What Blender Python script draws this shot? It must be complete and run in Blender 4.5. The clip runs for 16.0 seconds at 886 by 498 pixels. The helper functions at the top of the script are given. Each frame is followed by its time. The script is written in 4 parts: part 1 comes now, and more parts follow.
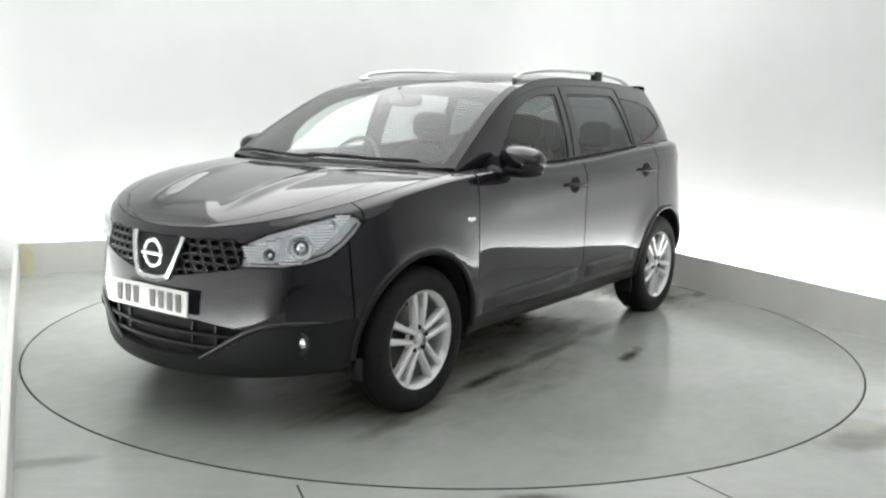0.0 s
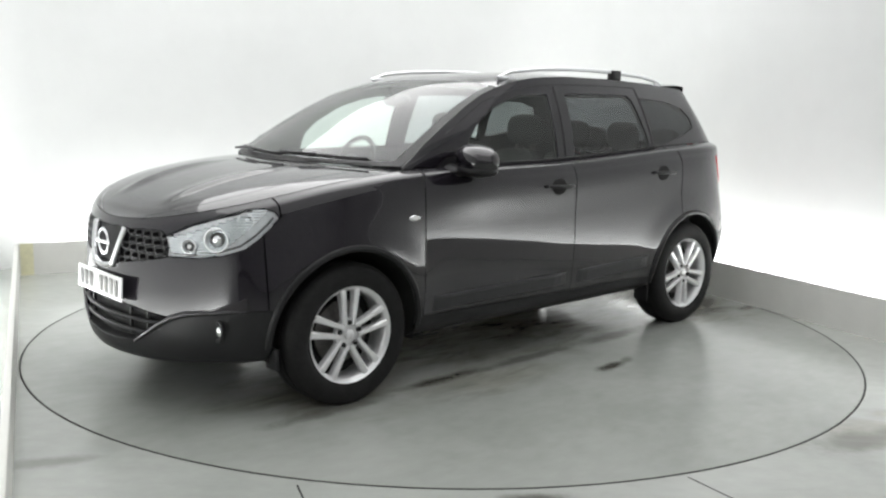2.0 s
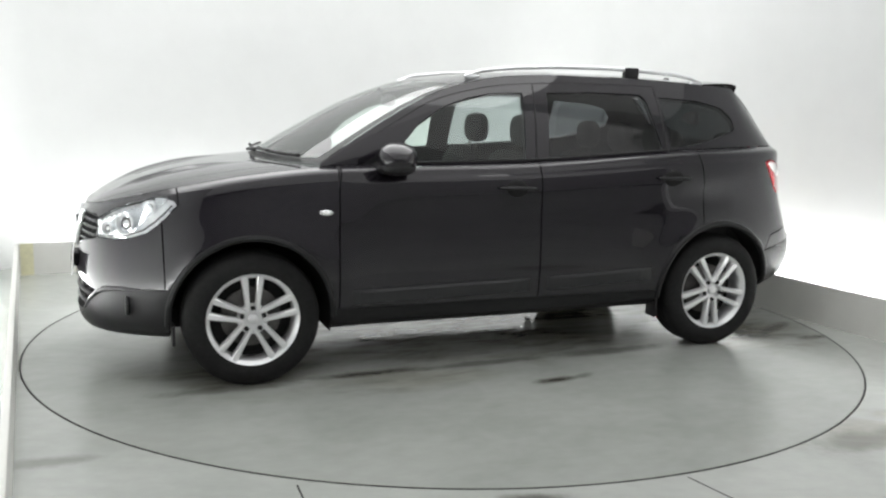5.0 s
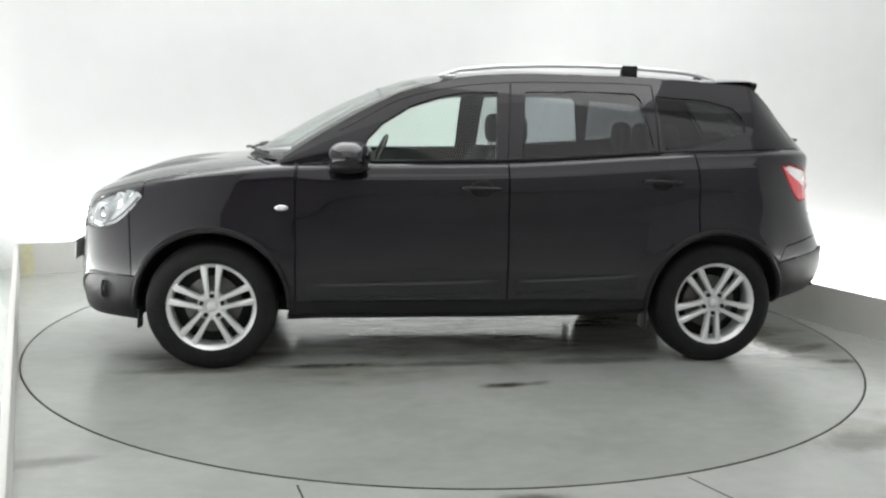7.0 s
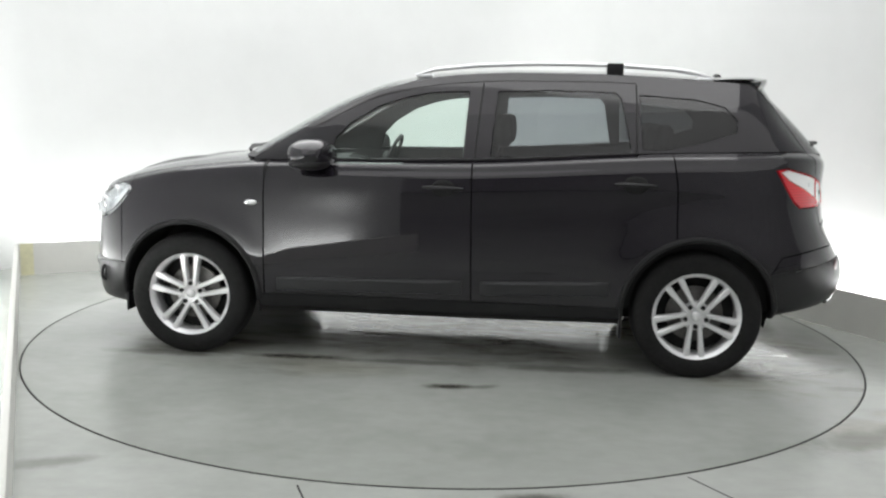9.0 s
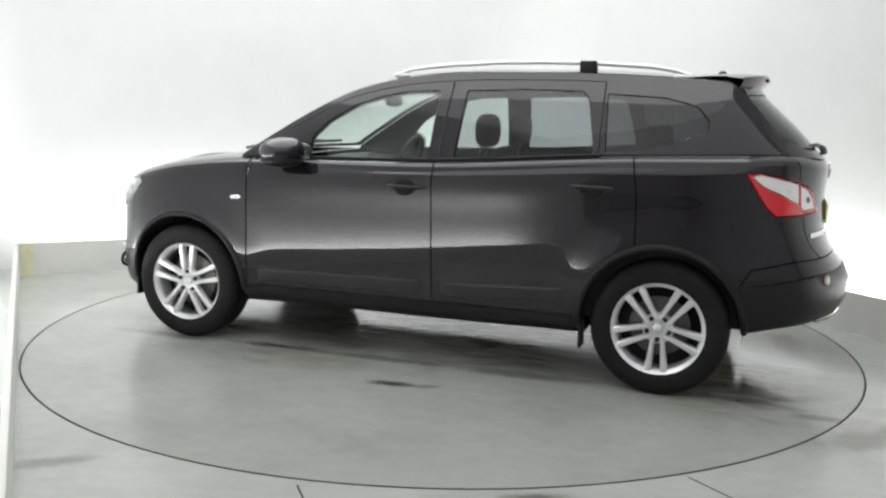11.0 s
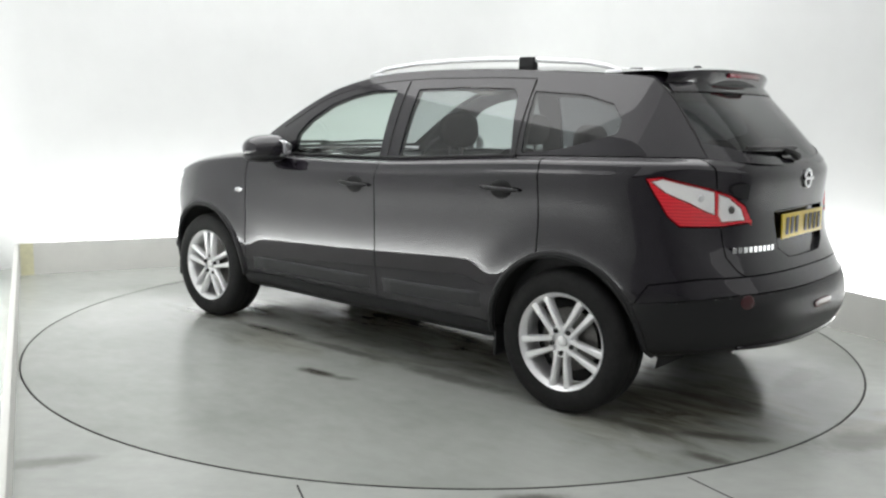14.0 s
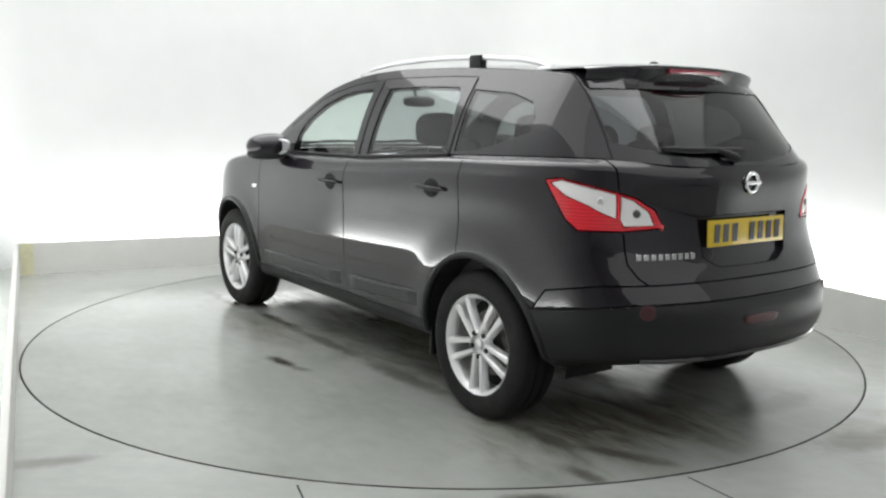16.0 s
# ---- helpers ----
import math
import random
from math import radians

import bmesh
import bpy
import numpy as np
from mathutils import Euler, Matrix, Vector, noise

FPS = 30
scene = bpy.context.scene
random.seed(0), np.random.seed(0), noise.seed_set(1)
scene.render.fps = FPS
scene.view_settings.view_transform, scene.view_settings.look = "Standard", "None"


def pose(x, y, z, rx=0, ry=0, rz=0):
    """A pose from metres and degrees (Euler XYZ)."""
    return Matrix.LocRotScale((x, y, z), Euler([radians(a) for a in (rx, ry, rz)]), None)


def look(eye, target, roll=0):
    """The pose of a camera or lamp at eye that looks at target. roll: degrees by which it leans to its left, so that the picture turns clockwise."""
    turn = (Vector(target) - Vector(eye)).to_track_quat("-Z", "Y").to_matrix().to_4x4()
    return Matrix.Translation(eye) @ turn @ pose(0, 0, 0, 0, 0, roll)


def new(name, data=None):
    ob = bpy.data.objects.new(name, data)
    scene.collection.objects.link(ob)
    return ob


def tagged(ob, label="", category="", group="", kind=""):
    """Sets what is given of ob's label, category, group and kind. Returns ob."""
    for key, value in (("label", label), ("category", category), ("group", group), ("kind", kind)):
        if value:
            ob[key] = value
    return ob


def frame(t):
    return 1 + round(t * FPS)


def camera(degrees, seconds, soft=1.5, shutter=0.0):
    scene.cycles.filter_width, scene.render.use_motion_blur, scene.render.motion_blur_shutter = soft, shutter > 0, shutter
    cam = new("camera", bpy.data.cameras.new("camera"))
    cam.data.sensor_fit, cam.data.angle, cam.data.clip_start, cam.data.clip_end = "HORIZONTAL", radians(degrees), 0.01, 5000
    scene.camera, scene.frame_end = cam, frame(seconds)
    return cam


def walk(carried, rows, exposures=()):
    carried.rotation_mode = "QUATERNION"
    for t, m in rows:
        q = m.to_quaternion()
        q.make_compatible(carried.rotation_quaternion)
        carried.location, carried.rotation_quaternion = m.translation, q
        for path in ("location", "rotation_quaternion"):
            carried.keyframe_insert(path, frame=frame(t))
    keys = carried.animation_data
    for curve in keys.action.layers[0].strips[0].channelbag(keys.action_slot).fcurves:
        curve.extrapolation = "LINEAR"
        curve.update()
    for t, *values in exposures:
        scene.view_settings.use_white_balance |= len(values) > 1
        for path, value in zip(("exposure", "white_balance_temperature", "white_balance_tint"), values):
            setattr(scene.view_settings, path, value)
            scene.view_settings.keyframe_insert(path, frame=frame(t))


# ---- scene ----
import functools

cam = camera(52.65, 16.0, soft=2.3)
EYE = Vector((0, -5.583, 1.387))
PAN, TILT, ROLL = radians(-0.128), radians(-8.898), 1.266
AIM = EYE + 5 * Vector((math.sin(PAN) * math.cos(TILT), math.cos(PAN) * math.cos(TILT), math.sin(TILT)))
walk(cam, [(0, look(EYE, AIM, ROLL)), (16, look(EYE, AIM, ROLL))])

# ---- light ----
ROOM = radians(26.5)
E1, E2 = Vector((math.cos(ROOM), math.sin(ROOM), 0)), Vector((-math.sin(ROOM), math.cos(ROOM), 0))


def rm(a, b, z=0.0):
    """A point of the booth: a across, b towards the back, z up."""
    return E1 * a + E2 * b + Vector((0, 0, z))


scene.view_settings.exposure = -0.05
world = bpy.data.worlds.new("world")
world.use_nodes = True
world.node_tree.nodes["Background"].inputs[0].default_value = (0.5, 0.52, 0.55, 1)
world.node_tree.nodes["Background"].inputs[1].default_value = 0.05
scene.world = world


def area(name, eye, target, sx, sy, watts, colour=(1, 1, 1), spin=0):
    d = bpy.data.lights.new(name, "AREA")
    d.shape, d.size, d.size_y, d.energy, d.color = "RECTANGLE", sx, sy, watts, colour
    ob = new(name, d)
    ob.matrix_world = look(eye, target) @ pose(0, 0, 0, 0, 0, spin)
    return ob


# ---- materials ----
def material(name):
    m = bpy.data.materials.new(name)
    m.use_nodes = True
    t = m.node_tree
    return m, t, t.nodes["Principled BSDF"]


def noise_ramp(t, scale, stops, detail=6, rough=0.6, coords="Object", stretch=(1, 1, 1), distortion=0.0):
    """Noise through a colour ramp; stops are (place, colour)."""
    tc, mp, nz, rp = (t.nodes.new("ShaderNode" + k) for k in ("TexCoord", "Mapping", "TexNoise", "ValToRGB"))
    mp.inputs["Scale"].default_value = stretch
    nz.inputs["Scale"].default_value, nz.inputs["Detail"].default_value, nz.inputs["Roughness"].default_value = scale, detail, rough
    nz.inputs["Distortion"].default_value = distortion
    t.links.new(tc.outputs[coords], mp.inputs[0])
    t.links.new(mp.outputs[0], nz.inputs["Vector"])
    t.links.new(nz.outputs["Fac"], rp.inputs[0])
    el = rp.color_ramp.elements
    el[0].position, el[0].color = stops[0][0], (*stops[0][1], 1)
    el[1].position, el[1].color = stops[-1][0], (*stops[-1][1], 1)
    for p, c in stops[1:-1]:
        e = el.new(p)
        e.color = (*c, 1)
    return rp.outputs[0]


def g3(v):
    return (v, v, v)


def simple(name, colour, rough=0.5, metal=0.0, coat=0.0, grain=0.0, scale=60.0, bump=0.0, spec=0.5):
    """A surface with a fine variation of tone, of gloss and of relief."""
    m, t, b = material(name)
    b.inputs["Metallic"].default_value, b.inputs["Coat Weight"].default_value = metal, coat
    b.inputs["Coat Roughness"].default_value, b.inputs["Coat IOR"].default_value = 0.03, 1.6
    b.inputs["Specular IOR Level"].default_value = spec
    lo = tuple(c * (1 - grain) for c in colour)
    hi = tuple(min(1, c * (1 + grain)) for c in colour)
    t.links.new(noise_ramp(t, scale, [(0.3, lo), (0.7, hi)]), b.inputs["Base Color"])
    t.links.new(noise_ramp(t, scale * 0.2, [(0.3, g3(rough * 0.9)), (0.7, g3(min(1, rough * 1.1)))]), b.inputs["Roughness"])
    if bump:
        bp = t.nodes.new("ShaderNodeBump")
        bp.inputs["Strength"].default_value, bp.inputs["Distance"].default_value = bump, 0.002
        t.links.new(noise_ramp(t, scale * 4, [(0.3, g3(0)), (0.7, g3(1))]), bp.inputs["Height"])
        t.links.new(bp.outputs[0], b.inputs["Normal"])
    return m


def glass(name, tint, gloss=0.07):
    """Car glazing: tinted, see-through, with a mirror gloss that grows at grazing angles."""
    m, t, b = material(name)
    t.nodes.remove(b)
    tr, gl, lw, pw, mr, mx = (t.nodes.new("ShaderNode" + k) for k in ("BsdfTransparent", "BsdfGlossy", "LayerWeight", "Math", "MapRange", "MixShader"))
    tr.inputs[0].default_value = (*tint, 1)
    gl.inputs["Roughness"].default_value = 0.02
    lw.inputs[0].default_value = 0.5
    pw.operation = "POWER"
    pw.inputs[1].default_value = 4.0
    mr.inputs["To Min"].default_value, mr.inputs["To Max"].default_value = gloss, 0.95
    t.links.new(lw.outputs["Facing"], pw.inputs[0])
    t.links.new(pw.outputs[0], mr.inputs["Value"])
    t.links.new(mr.outputs[0], mx.inputs[0])
    t.links.new(tr.outputs[0], mx.inputs[1])
    t.links.new(gl.outputs[0], mx.inputs[2])
    t.links.new(mx.outputs[0], t.nodes["Material Output"].inputs[0])
    return m


def field(t, scale, detail=6, rough=0.6, stretch=(1, 1, 1), distortion=0.0):
    """Plain noise on the object's own coordinates."""
    tc, mp, nz = (t.nodes.new("ShaderNode" + k) for k in ("TexCoord", "Mapping", "TexNoise"))
    mp.inputs["Scale"].default_value = stretch
    nz.inputs["Scale"].default_value, nz.inputs["Detail"].default_value, nz.inputs["Roughness"].default_value = scale, detail, rough
    nz.inputs["Distortion"].default_value = distortion
    t.links.new(tc.outputs["Object"], mp.inputs[0])
    t.links.new(mp.outputs[0], nz.inputs["Vector"])
    return nz.outputs["Fac"]


def blotches(t, marks, edge, spread):
    """Patches with ragged edges at (x, y, length, width, turn, depth), joined by the deepest."""
    tc, out = t.nodes.new("ShaderNodeTexCoord"), None
    for x, y, lx, ly, turn, depth in marks:
        mp, ln, ad, mr = (t.nodes.new("ShaderNode" + k) for k in ("Mapping", "VectorMath", "Math", "MapRange"))
        mp.vector_type = "TEXTURE"
        mp.inputs["Location"].default_value, mp.inputs["Rotation"].default_value, mp.inputs["Scale"].default_value = (x, y, 0), (0, 0, radians(turn)), (lx, ly, 1)
        ln.operation = "LENGTH"
        ad.operation = "MULTIPLY_ADD"
        ad.inputs[1].default_value = spread
        t.links.new(tc.outputs["Object"], mp.inputs[0])
        t.links.new(mp.outputs[0], ln.inputs[0])
        t.links.new(edge, ad.inputs[0])
        t.links.new(ln.outputs["Value"], ad.inputs[2])
        mr.interpolation_type = "SMOOTHSTEP"
        mr.inputs["From Min"].default_value, mr.inputs["From Max"].default_value = 0.25 + spread * 0.5, 1.15 + spread * 0.5
        mr.inputs["To Min"].default_value, mr.inputs["To Max"].default_value = depth, 0.0
        t.links.new(ad.outputs[0], mr.inputs["Value"])
        if out is None:
            out = mr.outputs[0]
        else:
            mx = t.nodes.new("ShaderNodeMath")
            mx.operation = "MAXIMUM"
            t.links.new(out, mx.inputs[0])
            t.links.new(mr.outputs[0], mx.inputs[1])
            out = mx.outputs[0]
    return out


def blended(t, fac, a, b, kind="RGBA", mode="MIX"):
    """a turned into b by fac; each is a socket or a value."""
    mx = t.nodes.new("ShaderNodeMix")
    mx.data_type = kind
    if kind == "RGBA":
        mx.blend_type = mode
    slots = (0, 6, 7, 2) if kind == "RGBA" else (0, 2, 3, 0)
    for k, v in zip(slots, (fac, a, b)):
        if isinstance(v, bpy.types.NodeSocket):
            t.links.new(v, mx.inputs[k])
        else:
            mx.inputs[k].default_value = (*v, 1) if isinstance(v, tuple) else v
    return mx.outputs[slots[3]]


def floor_material(name, tone, marks, puddles):
    """Painted concrete: broad tone, fine scuffs, dirty marks, and films of water that darken it and lie smooth."""
    m, t, b = material(name)
    low, mid, high = (tuple(c * tone for c in v) for v in ((0.282, 0.296, 0.276), (0.344, 0.358, 0.337), (0.392, 0.402, 0.382)))
    base = noise_ramp(t, 1.1, [(0.28, low), (0.52, mid), (0.80, high)], 7, 0.55)
    fine = noise_ramp(t, 9.0, [(0.25, g3(0.93)), (0.80, g3(1.06))], 7, 0.6, stretch=(1, 1.6, 1))
    colour = blended(t, 1.0, base, fine, "RGBA", "MULTIPLY")
    scuff = noise_ramp(t, 3.2, [(0.60, g3(0)), (0.74, g3(0.22))], 9, 0.72, stretch=(0.5, 1.7, 1), distortion=0.6)
    colour = blended(t, scuff, colour, (0.20, 0.195, 0.17))
    ragged = field(t, 5.0, 9, 0.7)
    # dirty damp marks; one on the disc holds the car's shade instead
    damp = blotches(t, marks, ragged, 1.6)
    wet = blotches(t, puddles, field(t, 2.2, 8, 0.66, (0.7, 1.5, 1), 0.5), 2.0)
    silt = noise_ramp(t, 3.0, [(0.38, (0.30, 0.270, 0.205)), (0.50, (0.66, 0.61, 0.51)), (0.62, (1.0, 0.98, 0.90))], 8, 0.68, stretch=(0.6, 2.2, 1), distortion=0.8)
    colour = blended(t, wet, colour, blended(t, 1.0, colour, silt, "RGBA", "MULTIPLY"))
    colour = blended(t, damp, colour, (0.060, 0.056, 0.046))
    t.links.new(colour, b.inputs["Base Color"])
    dry = noise_ramp(t, 1.6, [(0.2, g3(0.20)), (0.8, g3(0.28))], 2, 0.4)
    film = noise_ramp(t, 4.0, [(0.42, g3(0.035)), (0.66, g3(0.13))], 6, 0.6, stretch=(0.6, 2.0, 1), distortion=0.5)
    t.links.new(blended(t, damp, blended(t, wet, dry, film), g3(0.15)), b.inputs["Roughness"])
    t.links.new(blended(t, wet, 0.5, 0.75, "FLOAT"), b.inputs["Specular IOR Level"])
    ripple = field(t, 7.0, 4, 0.55, (0.7, 1.3, 1), 0.8)
    bp, bq = t.nodes.new("ShaderNodeBump"), t.nodes.new("ShaderNodeBump")
    bp.inputs["Distance"].default_value, bq.inputs["Distance"].default_value = 0.003, 0.004
    bp.inputs["Strength"].default_value = 0.05
    t.links.new(field(t, 5.0, 3, 0.4), bp.inputs["Height"])
    t.links.new(blended(t, wet, 0.0, 0.22, "FLOAT"), bq.inputs["Strength"])
    t.links.new(ripple, bq.inputs["Height"])
    t.links.new(bp.outputs[0], bq.inputs["Normal"])
    t.links.new(bq.outputs[0], b.inputs["Normal"])
    return m


M_WALL = simple("wall_white", (0.565, 0.577, 0.570), 0.6, grain=0.02, scale=3)
M_FASCIA = simple("fascia_white", (0.66, 0.66, 0.63), 0.5, grain=0.04, scale=5)
M_CEIL = simple("ceiling_white", (0.75, 0.75, 0.75), 0.8, grain=0.03, scale=4)
M_CEIL2 = simple("ceiling_grey", (0.42, 0.42, 0.42), 0.8, grain=0.05, scale=4)
M_DARK = simple("dim_wall", (0.62, 0.62, 0.63), 0.8, grain=0.1, scale=4)
M_FLOOR = floor_material("floor_paint", 1.16, [(1.80, -1.86, 0.30, 0.14, 20, 0.55), (2.05, -1.70, 0.30, 0.07, 35, 0.45), (0.36, -2.52, 0.17, 0.06, 0, 0.75), (-1.50, -2.28, 0.22, 0.07, 15, 0.45),
                                                (2.45, 0.72, 0.55, 0.07, -60, 0.45), (2.72, 0.15, 0.5, 0.07, -66, 0.45), (1.95, 1.48, 0.22, 0.08, -50, 0.55), (2.3, 0.95, 0.3, 0.05, -60, 0.3), (-2.3, -0.9, 0.5, 0.06, -65, 0.12)],
                         [(2.1, 1.1, 0.9, 0.22, -60, 0.6), (1.95, -1.75, 0.5, 0.25, 25, 0.5)])
# the mark at (-2.05, -0.5) paints in the car's shade by its rear bumper
M_DISC = floor_material("disc_paint", 0.95, [(-0.17, 1.205, 0.17, 0.05, 8, 0.95), (-0.33, 1.18, 0.10, 0.04, 20, 0.5), (0.75, 0.81, 0.34, 0.060, 2, 0.9), (0.05, 0.80, 0.6, 0.06, 3, 0.6), (-0.75, 0.78, 0.5, 0.08, 2, 0.6), (-1.80, 0.74, 0.28, 0.06, 4, 0.65),
                                             (-2.10, 0.62, 0.30, 0.06, 28, 0.7), (-2.19, 0.88, 0.13, 0.05, 0, 0.7), (1.45, 0.86, 0.40, 0.07, 0, 0.6), (-1.95, 0.15, 0.4, 0.12, 0, 0.5), (-2.05, -0.5, 0.12, 0.4, 0, 0.5)],
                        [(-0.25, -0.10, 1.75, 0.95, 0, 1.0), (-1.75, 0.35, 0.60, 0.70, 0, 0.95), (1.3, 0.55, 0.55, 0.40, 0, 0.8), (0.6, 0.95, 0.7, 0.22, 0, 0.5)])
M_TAPE = simple("old_tape", (0.66, 0.64, 0.44), 0.5, grain=0.1, scale=20)
M_GAP = simple("gap_black", (0.02, 0.02, 0.02), 0.8, grain=0.2)
M_PAINT = simple("black_paint", (0.0080, 0.0063, 0.0100), 0.42, coat=1.0, grain=0.2, scale=900, spec=0.08)
M_PAINT.node_tree.nodes["Principled BSDF"].inputs["Coat IOR"].default_value = 1.60
M_CLAD = simple("black_plastic", (0.010, 0.010, 0.011), 0.40, grain=0.2, scale=300, bump=0.12, spec=0.35)
M_STRIP = simple("moulding_plastic", (0.022, 0.022, 0.024), 0.33, grain=0.2, scale=260, bump=0.10, spec=0.5)
M_RUBBER = simple("tyre_rubber", (0.009, 0.009, 0.009), 0.72, grain=0.3, scale=60, bump=0.2, spec=0.3)
M_ALLOY = simple("alloy_silver", (0.82, 0.82, 0.83), 0.32, metal=0.45, coat=0.6, grain=0.05, scale=200)
M_STEEL = simple("brake_steel", (0.15, 0.145, 0.14), 0.45, metal=1.0, grain=0.2, scale=80)
M_CHROME = simple("chrome", (0.88, 0.89, 0.90), 0.10, metal=1.0, grain=0.02, scale=100)
M_RAIL = simple("rail_silver", (0.78, 0.79, 0.80), 0.32, metal=0.55, coat=0.5, grain=0.03, scale=90)
M_CLOTH = simple("seat_cloth", (0.035, 0.035, 0.036), 0.9, grain=0.3, scale=200, bump=0.4)
M_TRIM = simple("cabin_plastic", (0.03, 0.03, 0.031), 0.6, grain=0.2, scale=120, bump=0.2)
M_LINING = simple("roof_lining", (0.45, 0.45, 0.43), 0.9, grain=0.05, scale=100)
M_CLEAR = glass("clear_glass", (0.87, 0.95, 0.91))
M_TINT = glass("tinted_glass", (0.50, 0.53, 0.54))
M_DARKTINT = glass("dark_tinted_glass", (0.15, 0.16, 0.165))
M_LENS = glass("lamp_lens", (0.93, 0.95, 0.96))
M_RED = simple("red_lens", (0.80, 0.018, 0.035), 0.12, coat=1.0, grain=0.1, scale=200)
bands = M_RED.node_tree.nodes.new("ShaderNodeTexWave")
bands.bands_direction = "Z"
bands.inputs["Scale"].default_value, bands.inputs["Distortion"].default_value = 22.0, 1.5
coords = M_RED.node_tree.nodes.new("ShaderNodeTexCoord")
M_RED.node_tree.links.new(coords.outputs["Object"], bands.inputs["Vector"])
rib = M_RED.node_tree.nodes.new("ShaderNodeBump")
rib.inputs["Strength"].default_value, rib.inputs["Distance"].default_value = 0.2, 0.003
M_RED.node_tree.links.new(bands.outputs["Fac"], rib.inputs["Height"])
M_RED.node_tree.links.new(rib.outputs[0], M_RED.node_tree.nodes["Principled BSDF"].inputs["Normal"])
M_RED.node_tree.links.new(blended(M_RED.node_tree, bands.outputs["Fac"], (0.62, 0.010, 0.022), (0.84, 0.020, 0.036)), M_RED.node_tree.nodes["Principled BSDF"].inputs["Base Color"])
M_BRAKE = simple("brake_lens", (0.26, 0.012, 0.03), 0.2, coat=0.8, grain=0.1, scale=200)
M_DARKRED = simple("dark_red_lens", (0.050, 0.003, 0.006), 0.3, coat=0.3, grain=0.1, scale=200)
M_WHITE = simple("white_lens", (0.90, 0.90, 0.90), 0.15, coat=1.0, grain=0.05, scale=300)
M_PLATE_W = simple("plate_white", (0.62, 0.62, 0.61), 0.35, coat=0.5, grain=0.03, scale=80)
M_PLATE_Y = simple("plate_yellow", (0.72, 0.52, 0.02), 0.35, coat=0.5, grain=0.03, scale=80)
M_INK = simple("ink_grey", (0.09, 0.09, 0.085), 0.5, grain=0.1)
M_SILVER = simple("lamp_silver", (0.96, 0.97, 0.98), 0.20, metal=0.08, grain=0.16, scale=26, bump=0.8)
M_WELL = simple("well_black", (0.012, 0.012, 0.012), 0.9, grain=0.2)


# ---- mesh helpers ----
def part(name, bm, mat, parent=None, label="", smooth=True):
    me = bpy.data.meshes.new(name)
    bm.normal_update()
    bm.to_mesh(me)
    bm.free()
    me.materials.append(mat)
    if smooth:
        me.shade_smooth()
        me.set_sharp_from_angle(angle=radians(38))
    ob = new(name, me)
    if parent is not None:
        ob.parent = parent
    return tagged(ob, label)


def thing(name, label, category, group="", kind=""):
    return tagged(new(name), label, category, group, kind)


def box(bm, lo, hi, bevel=0.0, seg=2):
    m = Matrix.Translation([(a + b) / 2 for a, b in zip(lo, hi)]) @ Matrix.Diagonal([b - a for a, b in zip(lo, hi)] + [1])
    vs = bmesh.ops.create_cube(bm, size=1, matrix=m)["verts"]
    if bevel:
        es = list({e for v in vs for e in v.link_edges})
        bmesh.ops.bevel(bm, geom=es, offset=bevel, segments=seg, profile=0.6, affect="EDGES")
    return bm


def bar(points, radius, sides=10, flat=1.0, up=(0, 0, 1)):
    """A rounded bar swept along points; radius may vary; flat squeezes it across up."""
    bm = bmesh.new()
    pts = [Vector(p) for p in points]
    rs = radius if isinstance(radius, (list, tuple)) else [radius] * len(pts)
    rings = []
    for i, p in enumerate(pts):
        d = (pts[min(i + 1, len(pts) - 1)] - pts[max(i - 1, 0)]).normalized()
        a = d.cross(Vector(up)).normalized()
        b = a.cross(d)
        rings.append([bm.verts.new(p + (a * math.cos(k) + b * math.sin(k) * flat) * rs[i]) for k in (2 * math.pi * j / sides for j in range(sides))])
    for r, q in zip(rings, rings[1:]):
        for j in range(sides):
            bm.faces.new((r[j], r[(j + 1) % sides], q[(j + 1) % sides], q[j]))
    bm.faces.new(rings[0][::-1])
    bm.faces.new(rings[-1])
    bmesh.ops.recalc_face_normals(bm, faces=bm.faces)
    return bm


def lathe(profile, seg=48, axis="Y"):
    """A closed ring turned round the axis; profile of (radius, along)."""
    bm = bmesh.new()
    rings = []
    for k in range(seg):
        c, s = math.cos(2 * math.pi * k / seg), math.sin(2 * math.pi * k / seg)
        rings.append([bm.verts.new((r * c, y, r * s) if axis == "Y" else (r * c, r * s, y)) for r, y in profile])
    n = len(profile)
    for k in range(seg):
        r, q = rings[k], rings[(k + 1) % seg]
        for j in range(n - 1):
            bm.faces.new((r[j], r[j + 1], q[j + 1], q[j]))
    bmesh.ops.remove_doubles(bm, verts=bm.verts, dist=1e-6)
    bmesh.ops.recalc_face_normals(bm, faces=bm.faces)
    return bm


